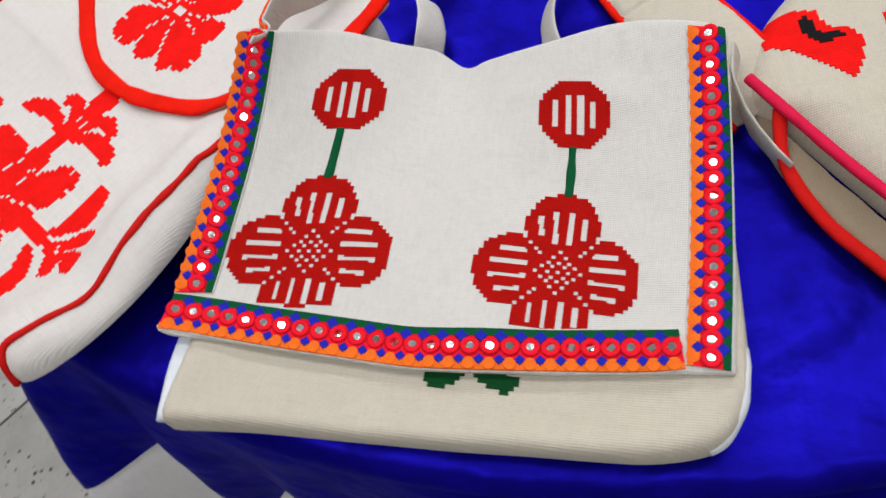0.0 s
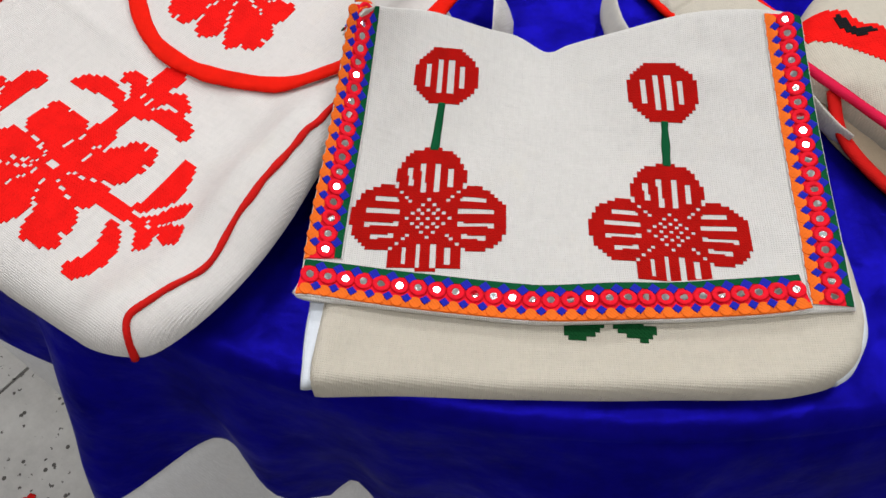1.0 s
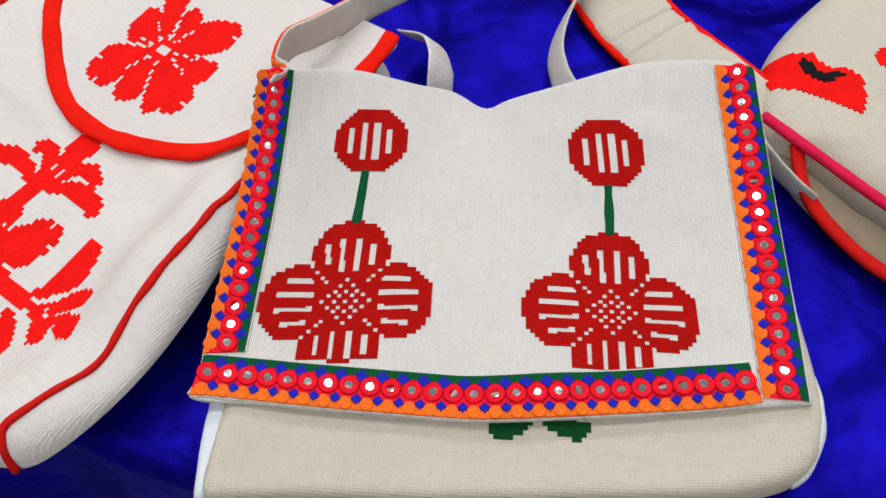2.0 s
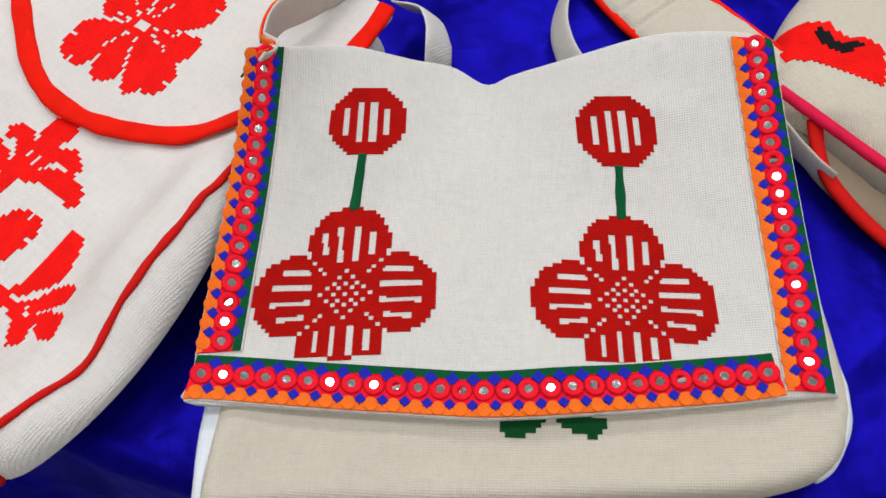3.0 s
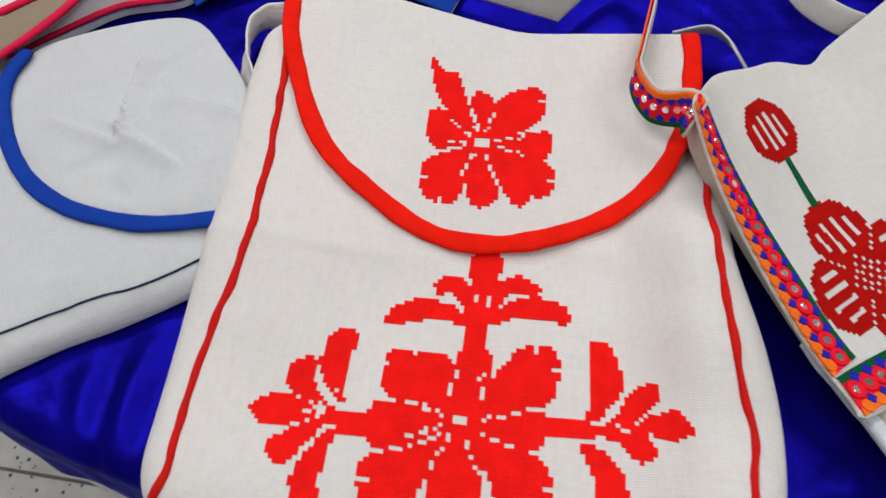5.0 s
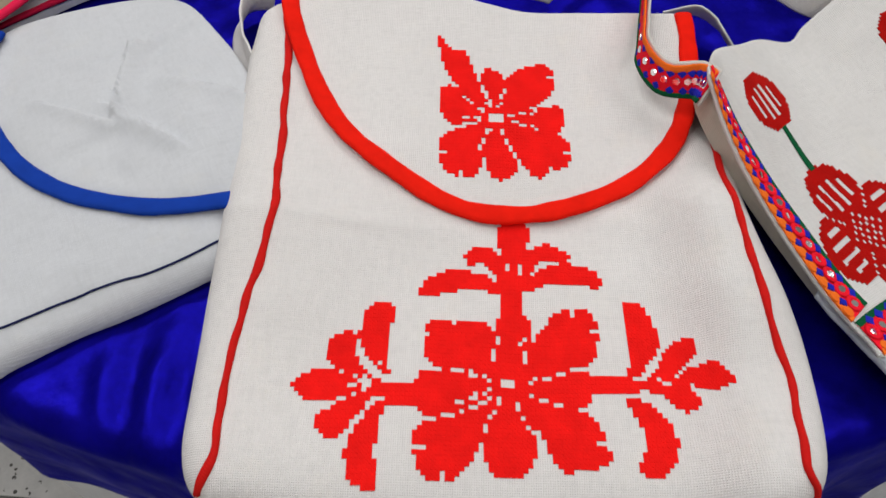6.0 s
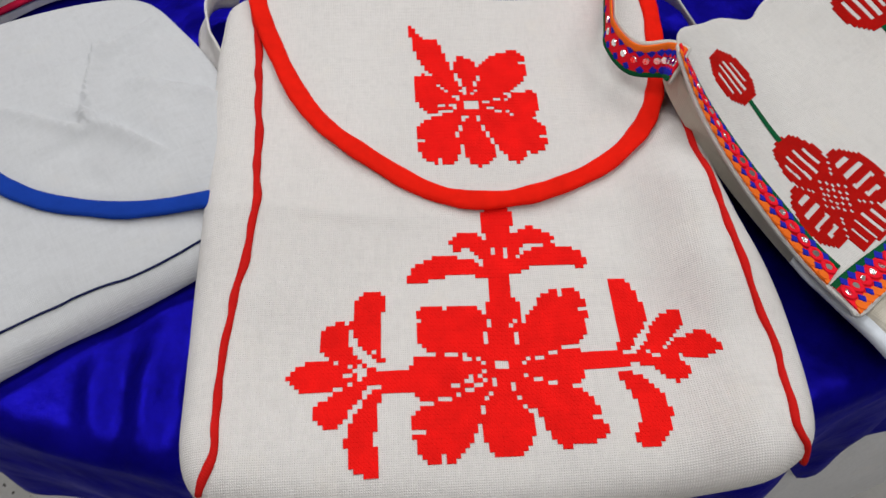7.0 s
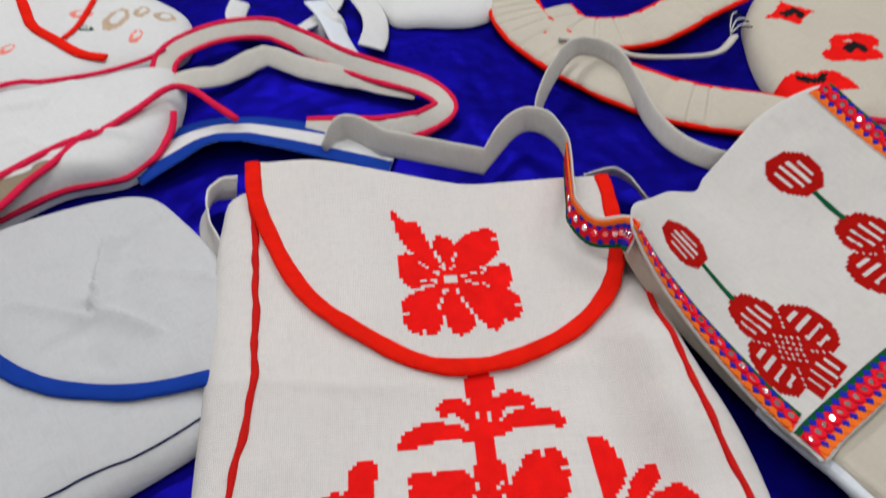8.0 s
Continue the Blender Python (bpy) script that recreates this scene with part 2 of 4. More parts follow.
def stitches(name, inside, box, pitch, shell, mat, lift=0.0003):
    """Counted-thread embroidery: one raised stitch for each cell that the motif covers."""
    verts, faces = [], []
    u0, v0, u1, v1 = box
    for i in range(int((u1 - u0) / pitch) + 1):
        for j in range(int((v1 - v0) / pitch) + 1):
            u, v = u0 + (i + 0.5) * pitch, v0 + (j + 0.5) * pitch
            if not inside(u, v):
                continue
            k = len(verts)
            for r, up in ((0.5, -0.0004), (0.5, 0.0004), (0.43, 0.0006)):
                for a, b in ((-1, -1), (1, -1), (1, 1), (-1, 1)):
                    x, y = u + a * r * pitch, v + b * r * pitch
                    verts.append((x, y, shell.z(x, y) + lift + up))
            for r in (0, 4):
                for s in range(4):
                    e = (s + 1) % 4
                    faces.append((k + r + s, k + r + e, k + r + 4 + e, k + r + 4 + s))
            faces.append((k + 8, k + 9, k + 10, k + 11))
    return mesh(name, verts, faces, mat, smooth=False)


# motif shapes, in millimetres round a motif's middle
def leaf(x0, y0, x1, y1, width, bend=0.0, blunt=0.5, lobes=0, tip=0.3):
    """A leaf or petal from base to tip; bend bows it to its left, blunt moves its widest part to the tip."""
    dx, dy = x1 - x0, y1 - y0
    length = math.hypot(dx, dy)
    ux, uy = dx / length, dy / length

    def inside(x, y):
        a = ((x - x0) * ux + (y - y0) * uy) / length
        if a < 0 or a > 1:
            return False
        b = -(x - x0) * uy + (y - y0) * ux - bend * 4 * a * (1 - a)
        w = a ** blunt * (1 - a) ** tip / (0.55 ** blunt * 0.45 ** tip)
        if lobes and a > 0.55:
            w *= 1 + 0.13 * math.cos(a * 38) * lobes
            if a > 0.88 and abs(abs(b) - width * 0.2) < 2.0:
                return False
        return abs(b) < width / 2 * min(w, 1.08)
    return inside


def petal(*points):
    """A petal with a smooth outline through a few points."""
    q = curve(points, 48, True)
    ax, ay = q[:, 0], q[:, 1]
    bx, by = np.roll(ax, -1), np.roll(ay, -1)
    lo, hi = q.min(0), q.max(0)

    def inside(x, y):
        if x < lo[0] or x > hi[0] or y < lo[1] or y > hi[1]:
            return False
        cross = (ay > y) != (by > y)
        at = ax[cross] + (y - ay[cross]) / (by[cross] - ay[cross]) * (bx[cross] - ax[cross])
        return bool(np.sum(at > x) % 2)
    return inside


def blob(x, y, rx, ry):
    return lambda p, q: ((p - x) / rx) ** 2 + ((q - y) / ry) ** 2 < 1


def slab(x0, y0, x1, y1):
    return lambda p, q: x0 <= p <= x1 and y0 <= q <= y1


def dash(x, y, angle, long, wide):
    c, s = math.cos(radians(angle)), math.sin(radians(angle))
    return lambda p, q: abs((p - x) * c + (q - y) * s) < long / 2 and abs(-(p - x) * s + (q - y) * c) < wide / 2


def motif(fill, gaps, cx, cy):
    def inside(u, v):
        x, y = u * 1000 - cx, v * 1000 - cy
        return any(f(x, y) for f in fill) and not any(g(x, y) for g in gaps)
    return inside


def rays(angles, radii, long=6.0, wide=3.2, squash=1.0):
    return [dash(r * math.cos(radians(a)), squash * r * math.sin(radians(a)), a, long, wide) for a in angles for r in radii]


# ---- the hall ----
X0, X1, Y0, Y1, H = -3.2, 3.4, -2.6, 4.2, 2.9


def box_mesh(name, x0, y0, z0, x1, y1, z1, mat, bevel=0.0):
    bm = bmesh.new()
    bmesh.ops.create_cube(bm, size=1, matrix=Matrix.Translation(((x0 + x1) / 2, (y0 + y1) / 2, (z0 + z1) / 2)) @ Matrix.Diagonal((x1 - x0, y1 - y0, z1 - z0, 1)))
    if bevel:
        bmesh.ops.bevel(bm, geom=bm.edges[:], offset=bevel, segments=2, affect="EDGES", profile=0.6)
    me = bpy.data.meshes.new(name)
    bm.to_mesh(me)
    bm.free()
    me.materials.append(mat)
    return me


floor = part("floor", box_mesh("floor", X0, Y0, -0.1, X1, Y1, -0.004, GROUT))
tagged(floor, "grey speckled terrazzo tile floor with dark joints", "floor", kind="structure")
for nm, b in (("wall_south", (X0 - 0.15, Y0 - 0.15, -0.1, X1 + 0.15, Y0, H)), ("wall_north", (X0 - 0.15, Y1, -0.1, X1 + 0.15, Y1 + 0.15, H)),
              ("wall_west", (X0 - 0.15, Y0, -0.1, X0, Y1, H)), ("wall_east", (X1, Y0, -0.1, X1 + 0.15, Y1, H))):
    tagged(part(nm, box_mesh(nm, *b, PAINT)), "plain off-white painted plaster wall", "wall", kind="structure")
tagged(part("ceiling", box_mesh("ceiling", X0 - 0.15, Y0 - 0.15, H, X1 + 0.15, Y1 + 0.15, H + 0.12, PAINT)), "plain white painted ceiling", "ceiling", kind="structure")


# ---- the table with its two cloths ----
PLEATS = ((-0.655, 0.475, 0.80, 0.045, 0.011, 0.014), (-0.630, 0.435, 0.75, 0.06, 0.011, 0.016), (-0.690, 0.49, 1.0, 0.03, 0.009, 0.010), (-0.60, 0.475, 0.75, 0.06, 0.010, 0.012), (0.16, 0.17, 0.6, 0.05, 0.012, 0.004), (0.05, 0.72, -0.9, 0.08, 0.014, 0.004), (-0.02, 0.52, 0.5, 0.06, 0.014, 0.004))


def drape(name, rim, top, hem, flare, folds, mat, seed, wrinkle, under=False):
    """A cloth over a round table: flat top, rounded rim, hanging skirt with folds. hem and folds depend on the angle."""
    n = 720
    rings = [(0.0, 0)] + [(r, 0) for r in np.r_[np.linspace(0.05, rim - 0.36, 20), np.linspace(rim - 0.35, rim - 0.02, 56)]]
    verts, faces = [], []
    rows = []
    for r, _ in rings:
        rows.append([(r, 0.0, 0.0)] * n)
    for a in np.linspace(10, 90, 9):
        rows.append([(rim - 0.02 + 0.02 * math.sin(radians(a)), 0.02 * (1 - math.cos(radians(a))), 0.0)] * n)
    for k in np.linspace(0.04, 1, 26):
        rows.append([(rim, 0.02, k)] * n)
    for row in rows:
        for i, (r, drop, k) in enumerate(row):
            th = 2 * math.pi * i / n
            z = top - drop
            if k:
                length = hem(th) - 0.02
                if under:
                    edge = blue_hem(th)
                    r += (blue_folds(th) + 0.006) * min((k * length + 0.03) / edge, 1.0 + 0.022 / edge) ** 2 + folds(th) * min(1.0, 1.3 * k) ** 2 + 0.05 * max(0.0, k * length - edge)
                else:
                    r += flare * k + folds(th) * k ** 0.8
                z -= k * length
                r += 0.004 * noise.noise(Vector((th * 9, k * 3, seed)))
            x, y = TABLE[0] + r * math.cos(th), TABLE[1] + r * math.sin(th)
            if not k:
                for px, py, a, long, wide, high in PLEATS:
                    du, dv = (x - px) * math.cos(a) + (y - py) * math.sin(a), -(x - px) * math.sin(a) + (y - py) * math.cos(a)
                    z += (wrinkle > 0.001) * high * math.exp(-(du / long) ** 2 - (dv / wide) ** 2)
                z += ripple(x, y, wrinkle, 7, seed) + ripple(x, y, wrinkle * 0.4, 22, seed + 4) - wrinkle
            verts.append((x, y, z))
    for j in range(len(rows) - 1):
        for i in range(n):
            e = (i + 1) % n
            faces.append((j * n + i, (j + 1) * n + i, (j + 1) * n + e, j * n + e))
    return mesh(name, verts, faces, mat)


def blue_folds(th):
    """How far the hem swings out: a few deep folds at the front, small ones all round."""
    d = math.degrees(th) % 360
    r = 0.004 + 0.004 * math.sin(15 * th + 0.9) + 0.003 * math.sin(29 * th + 2.0)
    for at, wide, out in ((206, 2.4, 0.020), (225, 5.0, 0.048), (235.8, 3.6, 0.105), (246, 2.4, 0.028), (253, 2.0, 0.024), (265, 3.0, 0.03), (262, 6.0, 0.03), (280, 14.0, 0.055), (281, 3.0, 0.03), (300, 4.0, 0.04), (120, 5.0, 0.06), (60, 4.0, 0.06), (170, 4.0, 0.05), (20, 5.0, 0.05)):
        r += out * math.exp(-((d - at) / wide) ** 2)
    return r


def blue_hem(th):
    d = math.degrees(th) % 360
    drop = float(np.interp(d, (0, 180, 205, 212, 222, 226, 229, 232, 236, 239, 241.5, 244, 246, 248.5, 250.3, 252, 254, 258, 262, 266, 270, 274, 278, 284, 300, 360), (0.30, 0.25, 0.195, 0.19, 0.19, 0.23, 0.28, 0.30, 0.285, 0.25, 0.215, 0.20, 0.235, 0.265, 0.20, 0.25, 0.24, 0.215, 0.225, 0.195, 0.22, 0.225, 0.195, 0.22, 0.28, 0.30)))
    return drop + 0.006 * math.sin(13 * th)


def white_folds(th):
    return -0.004 + 0.010 * math.sin(17 * th + 0.3) + 0.006 * math.sin(31 * th + 1.0)


table = thing("round_table", pose(TABLE[0], TABLE[1], 0), "round folding banquet table under two tablecloths", "table")
bm = bmesh.new()
bmesh.ops.create_cone(bm, segments=96, radius1=RIM - 0.022, radius2=RIM - 0.022, depth=0.03, cap_ends=True, matrix=Matrix.Translation((0, 0, 0.728)))
me = bpy.data.meshes.new("tabletop")
bm.to_mesh(me)
bm.free()
me.materials.append(WOOD)
part("tabletop", me, table, "plywood round top")
for sx in (-1, 1):
    for sy in (-1, 1):
        part("leg", sweep("leg", [(sx * 0.42, sy * 0.42, 0.712), (sx * 0.46, sy * 0.46, 0.4), (sx * 0.5, sy * 0.5, 0.012)], 0.014, 0.014, STEEL, count=8, shape=1.0), table, "steel tube leg")
under = part("white_tablecloth", drape("white_tablecloth", RIM - 0.014, TOP - 0.012, lambda th: 0.70, 0.03, white_folds, BRIGHT, 3.0, 0.0, True))
tagged(under, "white cotton tablecloth hanging in folds under the blue cloth", "tablecloth")
over = part("blue_tablecloth", drape("blue_tablecloth", RIM, TOP, blue_hem, 0.0, blue_folds, SATIN, 7.0, 0.0026))
tagged(over, "royal blue velvet tablecloth draped over the round table", "tablecloth")


def creases(seed, x0, y0, x1, y1, count, deep, wide=0.009):
    """Pressed-in folds at random places of a soft body."""
    rng = random.Random(seed)
    lines = []
    for _ in range(count):
        a, b, ang, long = rng.uniform(x0, x1), rng.uniform(y0, y1), rng.uniform(0, math.pi), rng.uniform(0.03, 0.09)
        lines.append((a, b, math.cos(ang) * long, math.sin(ang) * long, deep * rng.uniform(0.4, 1.0) * rng.choice((1, -1))))

    def height(u, v):
        k = 0.0
        for a, b, dx, dy, d in lines:
            t = max(0.0, min(1.0, ((u - a) * dx + (v - b) * dy) / (dx * dx + dy * dy)))
            q = ((u - a - t * dx) ** 2 + (v - b - t * dy) ** 2) / wide ** 2
            if q < 9:
                side = ((u - a) * dy - (v - b) * dx) / math.hypot(dx, dy) / wide
                k += d * math.exp(-q) * (1 + 0.9 * math.tanh(2 * side)) * math.sin(math.pi * min(1.0, 0.15 + t)) 
        return k
    return height


# ---- the cream flap bag with two crimson flowers and mirror-work trim ----
BAG_B = pose(-0.0865, 0.15, TOP, 0, 0, -8)
flap_bag = thing("flap_bag", BAG_B, "cream jute flap bag, crimson flowers, mirror-work trim, on blue cloth", "bag")
body_b = Shell([(-0.182, -0.050), (-0.179, -0.0595), (-0.170, -0.0615), (-0.12, -0.062), (-0.057, -0.064), (0.0, -0.063), (0.055, -0.060), (0.11, -0.0555), (0.157, -0.048), (0.194, -0.0335), (0.2095, -0.0065), (0.211, 0.02), (0.204, 0.12), (0.198, 0.24), (0.188, 0.268),
                (0.10, 0.262), (0.0, 0.236), (-0.10, 0.262), (-0.185, 0.272), (-0.19, 0.2), (-0.185, 0.06), (-0.183, -0.03)], 0.030, 40, 2.4, 0.001, 0.0016, 16, 2.0, middle=(0.0, 0.1), count=240, fold=lambda u, v: -0.015 * max(0.0, min(1.0, (0.03 - v) / 0.09)) ** 1.2)
part("body", body_b.mesh("body", BEIGE), flap_bag, "unbleached jute body")
dents_b = creases(23, -0.15, 0.04, 0.15, 0.24, 14, 0.0016, 0.016)
flap_b = Shell([(-0.199, -0.002), (-0.152, -0.0075), (-0.095, -0.0137), (-0.04, -0.0184), (-0.016, -0.019), (0.028, -0.016), (0.085, -0.011), (0.14, -0.0025), (0.19, 0.003), (0.198, 0.005), (0.1985, 0.02), (0.200, 0.13), (0.2, 0.25), (0.197, 0.272), (0.172, 0.280),
                (0.115, 0.278), (0.052, 0.259), (0.008, 0.243), (-0.013, 0.234), (-0.04, 0.252), (-0.07, 0.260), (-0.122, 0.274), (-0.168, 0.275), (-0.199, 0.275), (-0.2015, 0.25), (-0.200, 0.13), (-0.199, 0.02)],
               0.0035, 60, 2.0, 0.0312, 0.0024, 11, 5.0, middle=(0.0, 0.12), count=260, fold=lambda u, v: -0.0025 * math.exp(-((u + 0.012 - 0.03 * (v - 0.2)) / 0.018) ** 2) * min(1, max(0, v / 0.25)) + dents_b(u, v))
flap_part = part("flap", flap_b.mesh("flap", CREAM, lower=0.002), flap_bag, "cream jute flap with a faint middle crease")
part("gusset", sweep("gusset", [(-0.186, 0.06, 0.015), (-0.184, 0.0, 0.015), (-0.183, -0.035, 0.010), (-0.179, -0.056, 0.007)], 0.0085, 0.007, LINING, 0, 30, 12, shape=0.9, jitter=0.15), flap_bag, "bluish-white side gusset")
part("gusset", sweep("gusset", [(0.202, 0.03, 0.016), (0.202, 0.008, 0.018), (0.200, -0.010, 0.015), (0.192, -0.025, 0.010), (0.182, -0.032, 0.006)], 0.0085, 0.008, LINING, 0, 30, 12, shape=0.9, jitter=0.15), flap_bag, "bluish-white side gusset")


def clover(cx, cy, lean):
    c = math.cos(radians(lean))
    s = math.sin(radians(lean))

    def turn(f):
        return lambda x, y: f(x * c + y * s, -x * s + y * c)
    def stepped(f):
        return lambda x, y: f(round(x / 3.0) * 3.0, round(y / 3.0) * 3.0)
    fill = [blob(0, 37, 27.5, 27.5), blob(-33, -1, 28, 29), blob(32, -1, 28, 29), slab(-27, -44.5, 26, -22), blob(0, -24, 27, 22), slab(-21, -21, 21, 21)]
    gaps = []
    for x, tall in ((-16.5, 17), (-6, 27), (5, 27), (15.5, 18)):
        gaps += [dash(x, 36.5, 90 - 0.1 * x, tall, 4.4), dash(x, -33, 90, 0.5 * tall + 6.5, 4.2)]
        gaps += [dash(-36 + (tall < 20) * 2, x, -0.15 * x, tall + 1, 4.2), dash(36 - (tall < 20) * 2, x, 0.15 * x, tall + 1, 4.2)]
    # a chequer of open squares in the heart, dotted lines along the four notches
    for a in range(-4, 5):
        for b in range(-4, 5):
            if (a + b) % 2 == 0 and abs(a) + abs(b) <= 4:
                gaps.append(slab(a * 4.0 - 1.6, b * 4.0 - 1.6, a * 4.0 + 1.6, b * 4.0 + 1.6))
    for r in (14.5, 18.5, 22.5, 26.5):
        for sx in (-1, 1):
            for sy in (-1, 1):
                gaps.append(slab(sx * r - 1.6, sy * r - 1.6, sx * r + 1.6, sy * r + 1.6))
    fill = [stepped(f) for f in fill]
    return motif([turn(f) for f in fill], [turn(f) for f in gaps], cx, cy)


def berry(cx, cy):
    gaps = [dash(x, 0, 90, 2 * h, w) for x, h, w in ((-15, 12, 5.0), (-4.6, 17, 3.4), (5.4, 17.5, 5.6), (15.2, 11, 4.0))]
    ball = blob(0, 0, 28.5, 30)
    return motif([lambda x, y: ball(round(x / 3.0) * 3.0, round(y / 3.0) * 3.0)], gaps, cx, cy)


for cx, cy, bx, by, lean in ((-107, 66, -103, 202, 0), (75, 62, 79, 193, 0)):
    part("flower_embroidery", stitches("flower_embroidery", clover(cx, cy, lean), ((cx - 63) / 1000, (cy - 48) / 1000, (cx + 63) / 1000, (cy + 66) / 1000), 0.0015, flap_b, MAROON), flap_part, "crimson four-petal counted-stitch flower")
    part("bud_embroidery", stitches("bud_embroidery", berry(bx, by), ((bx - 31) / 1000, (by - 31) / 1000, (bx + 31) / 1000, (by + 32) / 1000), 0.0015, flap_b, MAROON), flap_part, "round crimson bud with pale stripes")
    part("stem_embroidery", sweep("stem_embroidery", on(flap_b, [((bx - 1) / 1000, (by - 28) / 1000), ((bx + cx) / 2000, (by + cy) / 2000 + 0.015), ((cx + 1) / 1000, (cy + 62) / 1000)], 0.0006), 0.0034, 0.0009, GREEN, 0, 30, 8, jitter=0.3), flap_part, "green stitched stem")
part("leaf_embroidery", stitches("leaf_embroidery", motif([leaf(-2, 7, -31, -4, 15, 2), leaf(2, 7, 33, -3, 13, -2), slab(-20, 0, -6, 6), slab(6, 2, 20, 8)], [], 24, -17), (-0.010, -0.0265, 0.056, -0.006), 0.0031, body_b, LEAFGREEN), flap_bag, "pair of dark green stitched leaves")

disc_me = None
piece_mesh = {}


def lace(name, line, side, parent, pitch=0.0133, width=0.030):
    """Mirror-work lace along a line on the flap: side is +1 if the green edge lies to the line's left."""
    global disc_me
    q = curve(line, 200)
    length = float(np.sum(np.linalg.norm(np.diff(q, axis=0), axis=1)))
    count = max(2, int(length / pitch))

    def at(a, off):
        x = a / length * (len(q) - 1)
        i = min(int(x), len(q) - 2)
        p = q[i] + (q[i + 1] - q[i]) * (x - i)
        t = (q[i + 1] - q[i]) / np.linalg.norm(q[i + 1] - q[i])
        return p + np.array((-t[1], t[0])) * off * side

    def strip(nm, lo, hi, up, mat):
        verts, faces = [], []
        for k in range(121):
            for off in (lo, hi):
                u, v = at(length * k / 120, off)
                z = flap_b.z(u, v)
                verts += [(u, v, z - 0.001), (u, v, z + up)]
        for k in range(120):
            a = k * 4
            faces += [(a + 1, a + 5, a + 7, a + 3), (a, a + 4, a + 5, a + 1), (a + 3, a + 7, a + 6, a + 2)]
        faces += [(0, 1, 3, 2), (480, 482, 483, 481)]
        return mesh(nm, verts, faces, mat, smooth=False)

    h = width / 2
    trim = part(name, strip(name, -h, h, 0.0012, CREAM), parent, "bright mirror-work lace trim")
    part("ground_band", strip("ground_band", -h + 0.0035, h - 0.004, 0.0017, HOT), trim)
    part("green_edge", strip("green_edge", h - 0.0064, h - 0.0012, 0.0022, GREEN), trim, "green woven edge")

    part("orange_edge", strip("orange_edge", -h + 0.0010, -h + 0.0050, 0.0020, ORANGE), trim, "orange scalloped edge")

    def pieces(nm, off, sides, rad, up, mat, shift=0.0):
        key = (nm, rad)
        if key not in piece_mesh:
            ring = [(rad * math.cos(2 * math.pi * k / sides), rad * math.sin(2 * math.pi * k / sides)) for k in range(sides)]
            verts = [(0, 0, 0.0006)] + [(x, y, 0.0002) for x, y in ring] + [(x, y, -0.0012) for x, y in ring]
            faces = []
            for k in range(sides):
                e = (k + 1) % sides
                faces += [(0, 1 + k, 1 + e), (1 + k, 1 + sides + k, 1 + sides + e, 1 + e)]
            piece_mesh[key] = mesh(nm, verts, faces, mat, smooth=False)
        for k in range(count - (shift > 0)):
            a = (k + 0.5 + shift) * length / count
            u, v = at(a, off)
            du, dv = at(min(length, a + 0.001), off) - at(a - 0.001, off)
            part(nm, piece_mesh[key], trim, m=pose(u, v, flap_b.z(u, v) + up, 0, 0, math.degrees(math.atan2(dv, du))))

    pieces("scallop", -h + 0.0048, 12, 0.0043, 0.0021, ORANGE)
    pieces("diamond", -h + 0.0074, 4, 0.0036, 0.0026, BLUETHREAD, 0.5)
    pieces("diamond", h - 0.0066, 4, 0.0044, 0.0024, BLUETHREAD, 0.5)
    if disc_me is None:
        ring = sweep("ring", [(0.0045 * math.cos(a), 0.0045 * math.sin(a), 0) for a in np.linspace(0, 2 * math.pi, 13)[:-1]], 0.0021, 0.0010, HOT, 0, 20, 6, True, 1.0)
        bm = bmesh.new()
        bmesh.ops.create_cone(bm, segments=14, radius1=0.0031, radius2=0.0026, depth=0.0008, cap_ends=True)
        dm = bpy.data.meshes.new("mirror")
        bm.to_mesh(dm)
        bm.free()
        dm.materials.append(MIRROR)
        disc_me = (ring, dm)
    rng = random.Random(int(length * 1e4))
    for k in range(count):
        u, v = at((k + 0.5) * length / count, 0.0012)
        z = flap_b.z(u, v)
        part("stitched_ring", disc_me[0], trim, m=pose(u, v, z + 0.0026, rng.uniform(-4, 4), rng.uniform(-4, 4), rng.uniform(0, 90)))
        part("mirror", disc_me[1], trim, m=pose(u, v, z + 0.0028, rng.uniform(-24, 24), rng.uniform(-24, 24), rng.uniform(0, 360)))
    return trim


lace("lace_trim", [(-0.198, 0.0130), (-0.15, 0.0078), (-0.095, 0.0015), (-0.04, -0.003), (-0.013, -0.0037), (0.028, -0.001), (0.085, 0.0045), (0.14, 0.0125), (0.164, 0.0165)], 1, flap_bag)
lace("lace_trim", [(-0.184, 0.0285), (-0.1845, 0.15), (-0.186, 0.27)], -1, flap_bag)
lace("lace_trim", [(0.181, 0.005), (0.184, 0.14), (0.184, 0.272)], -1, flap_bag)



def bend(warp, u, v):
    """A gentle warp of second order over a bag's face (one row of six for each axis), and soft local tugs: place, then shift in mm."""
    rows, tugs = warp
    terms = (1.0, u, v, u * u, u * v, v * v)
    d = Vector([sum(c * t for c, t in zip(row, terms)) for row in rows])
    for a, b, dx, dy, dz in tugs:
        d += Vector((dx, dy, dz)) * 0.001 * math.exp(-((u - a) ** 2 + (v - b) ** 2) / 0.0025)
    return d


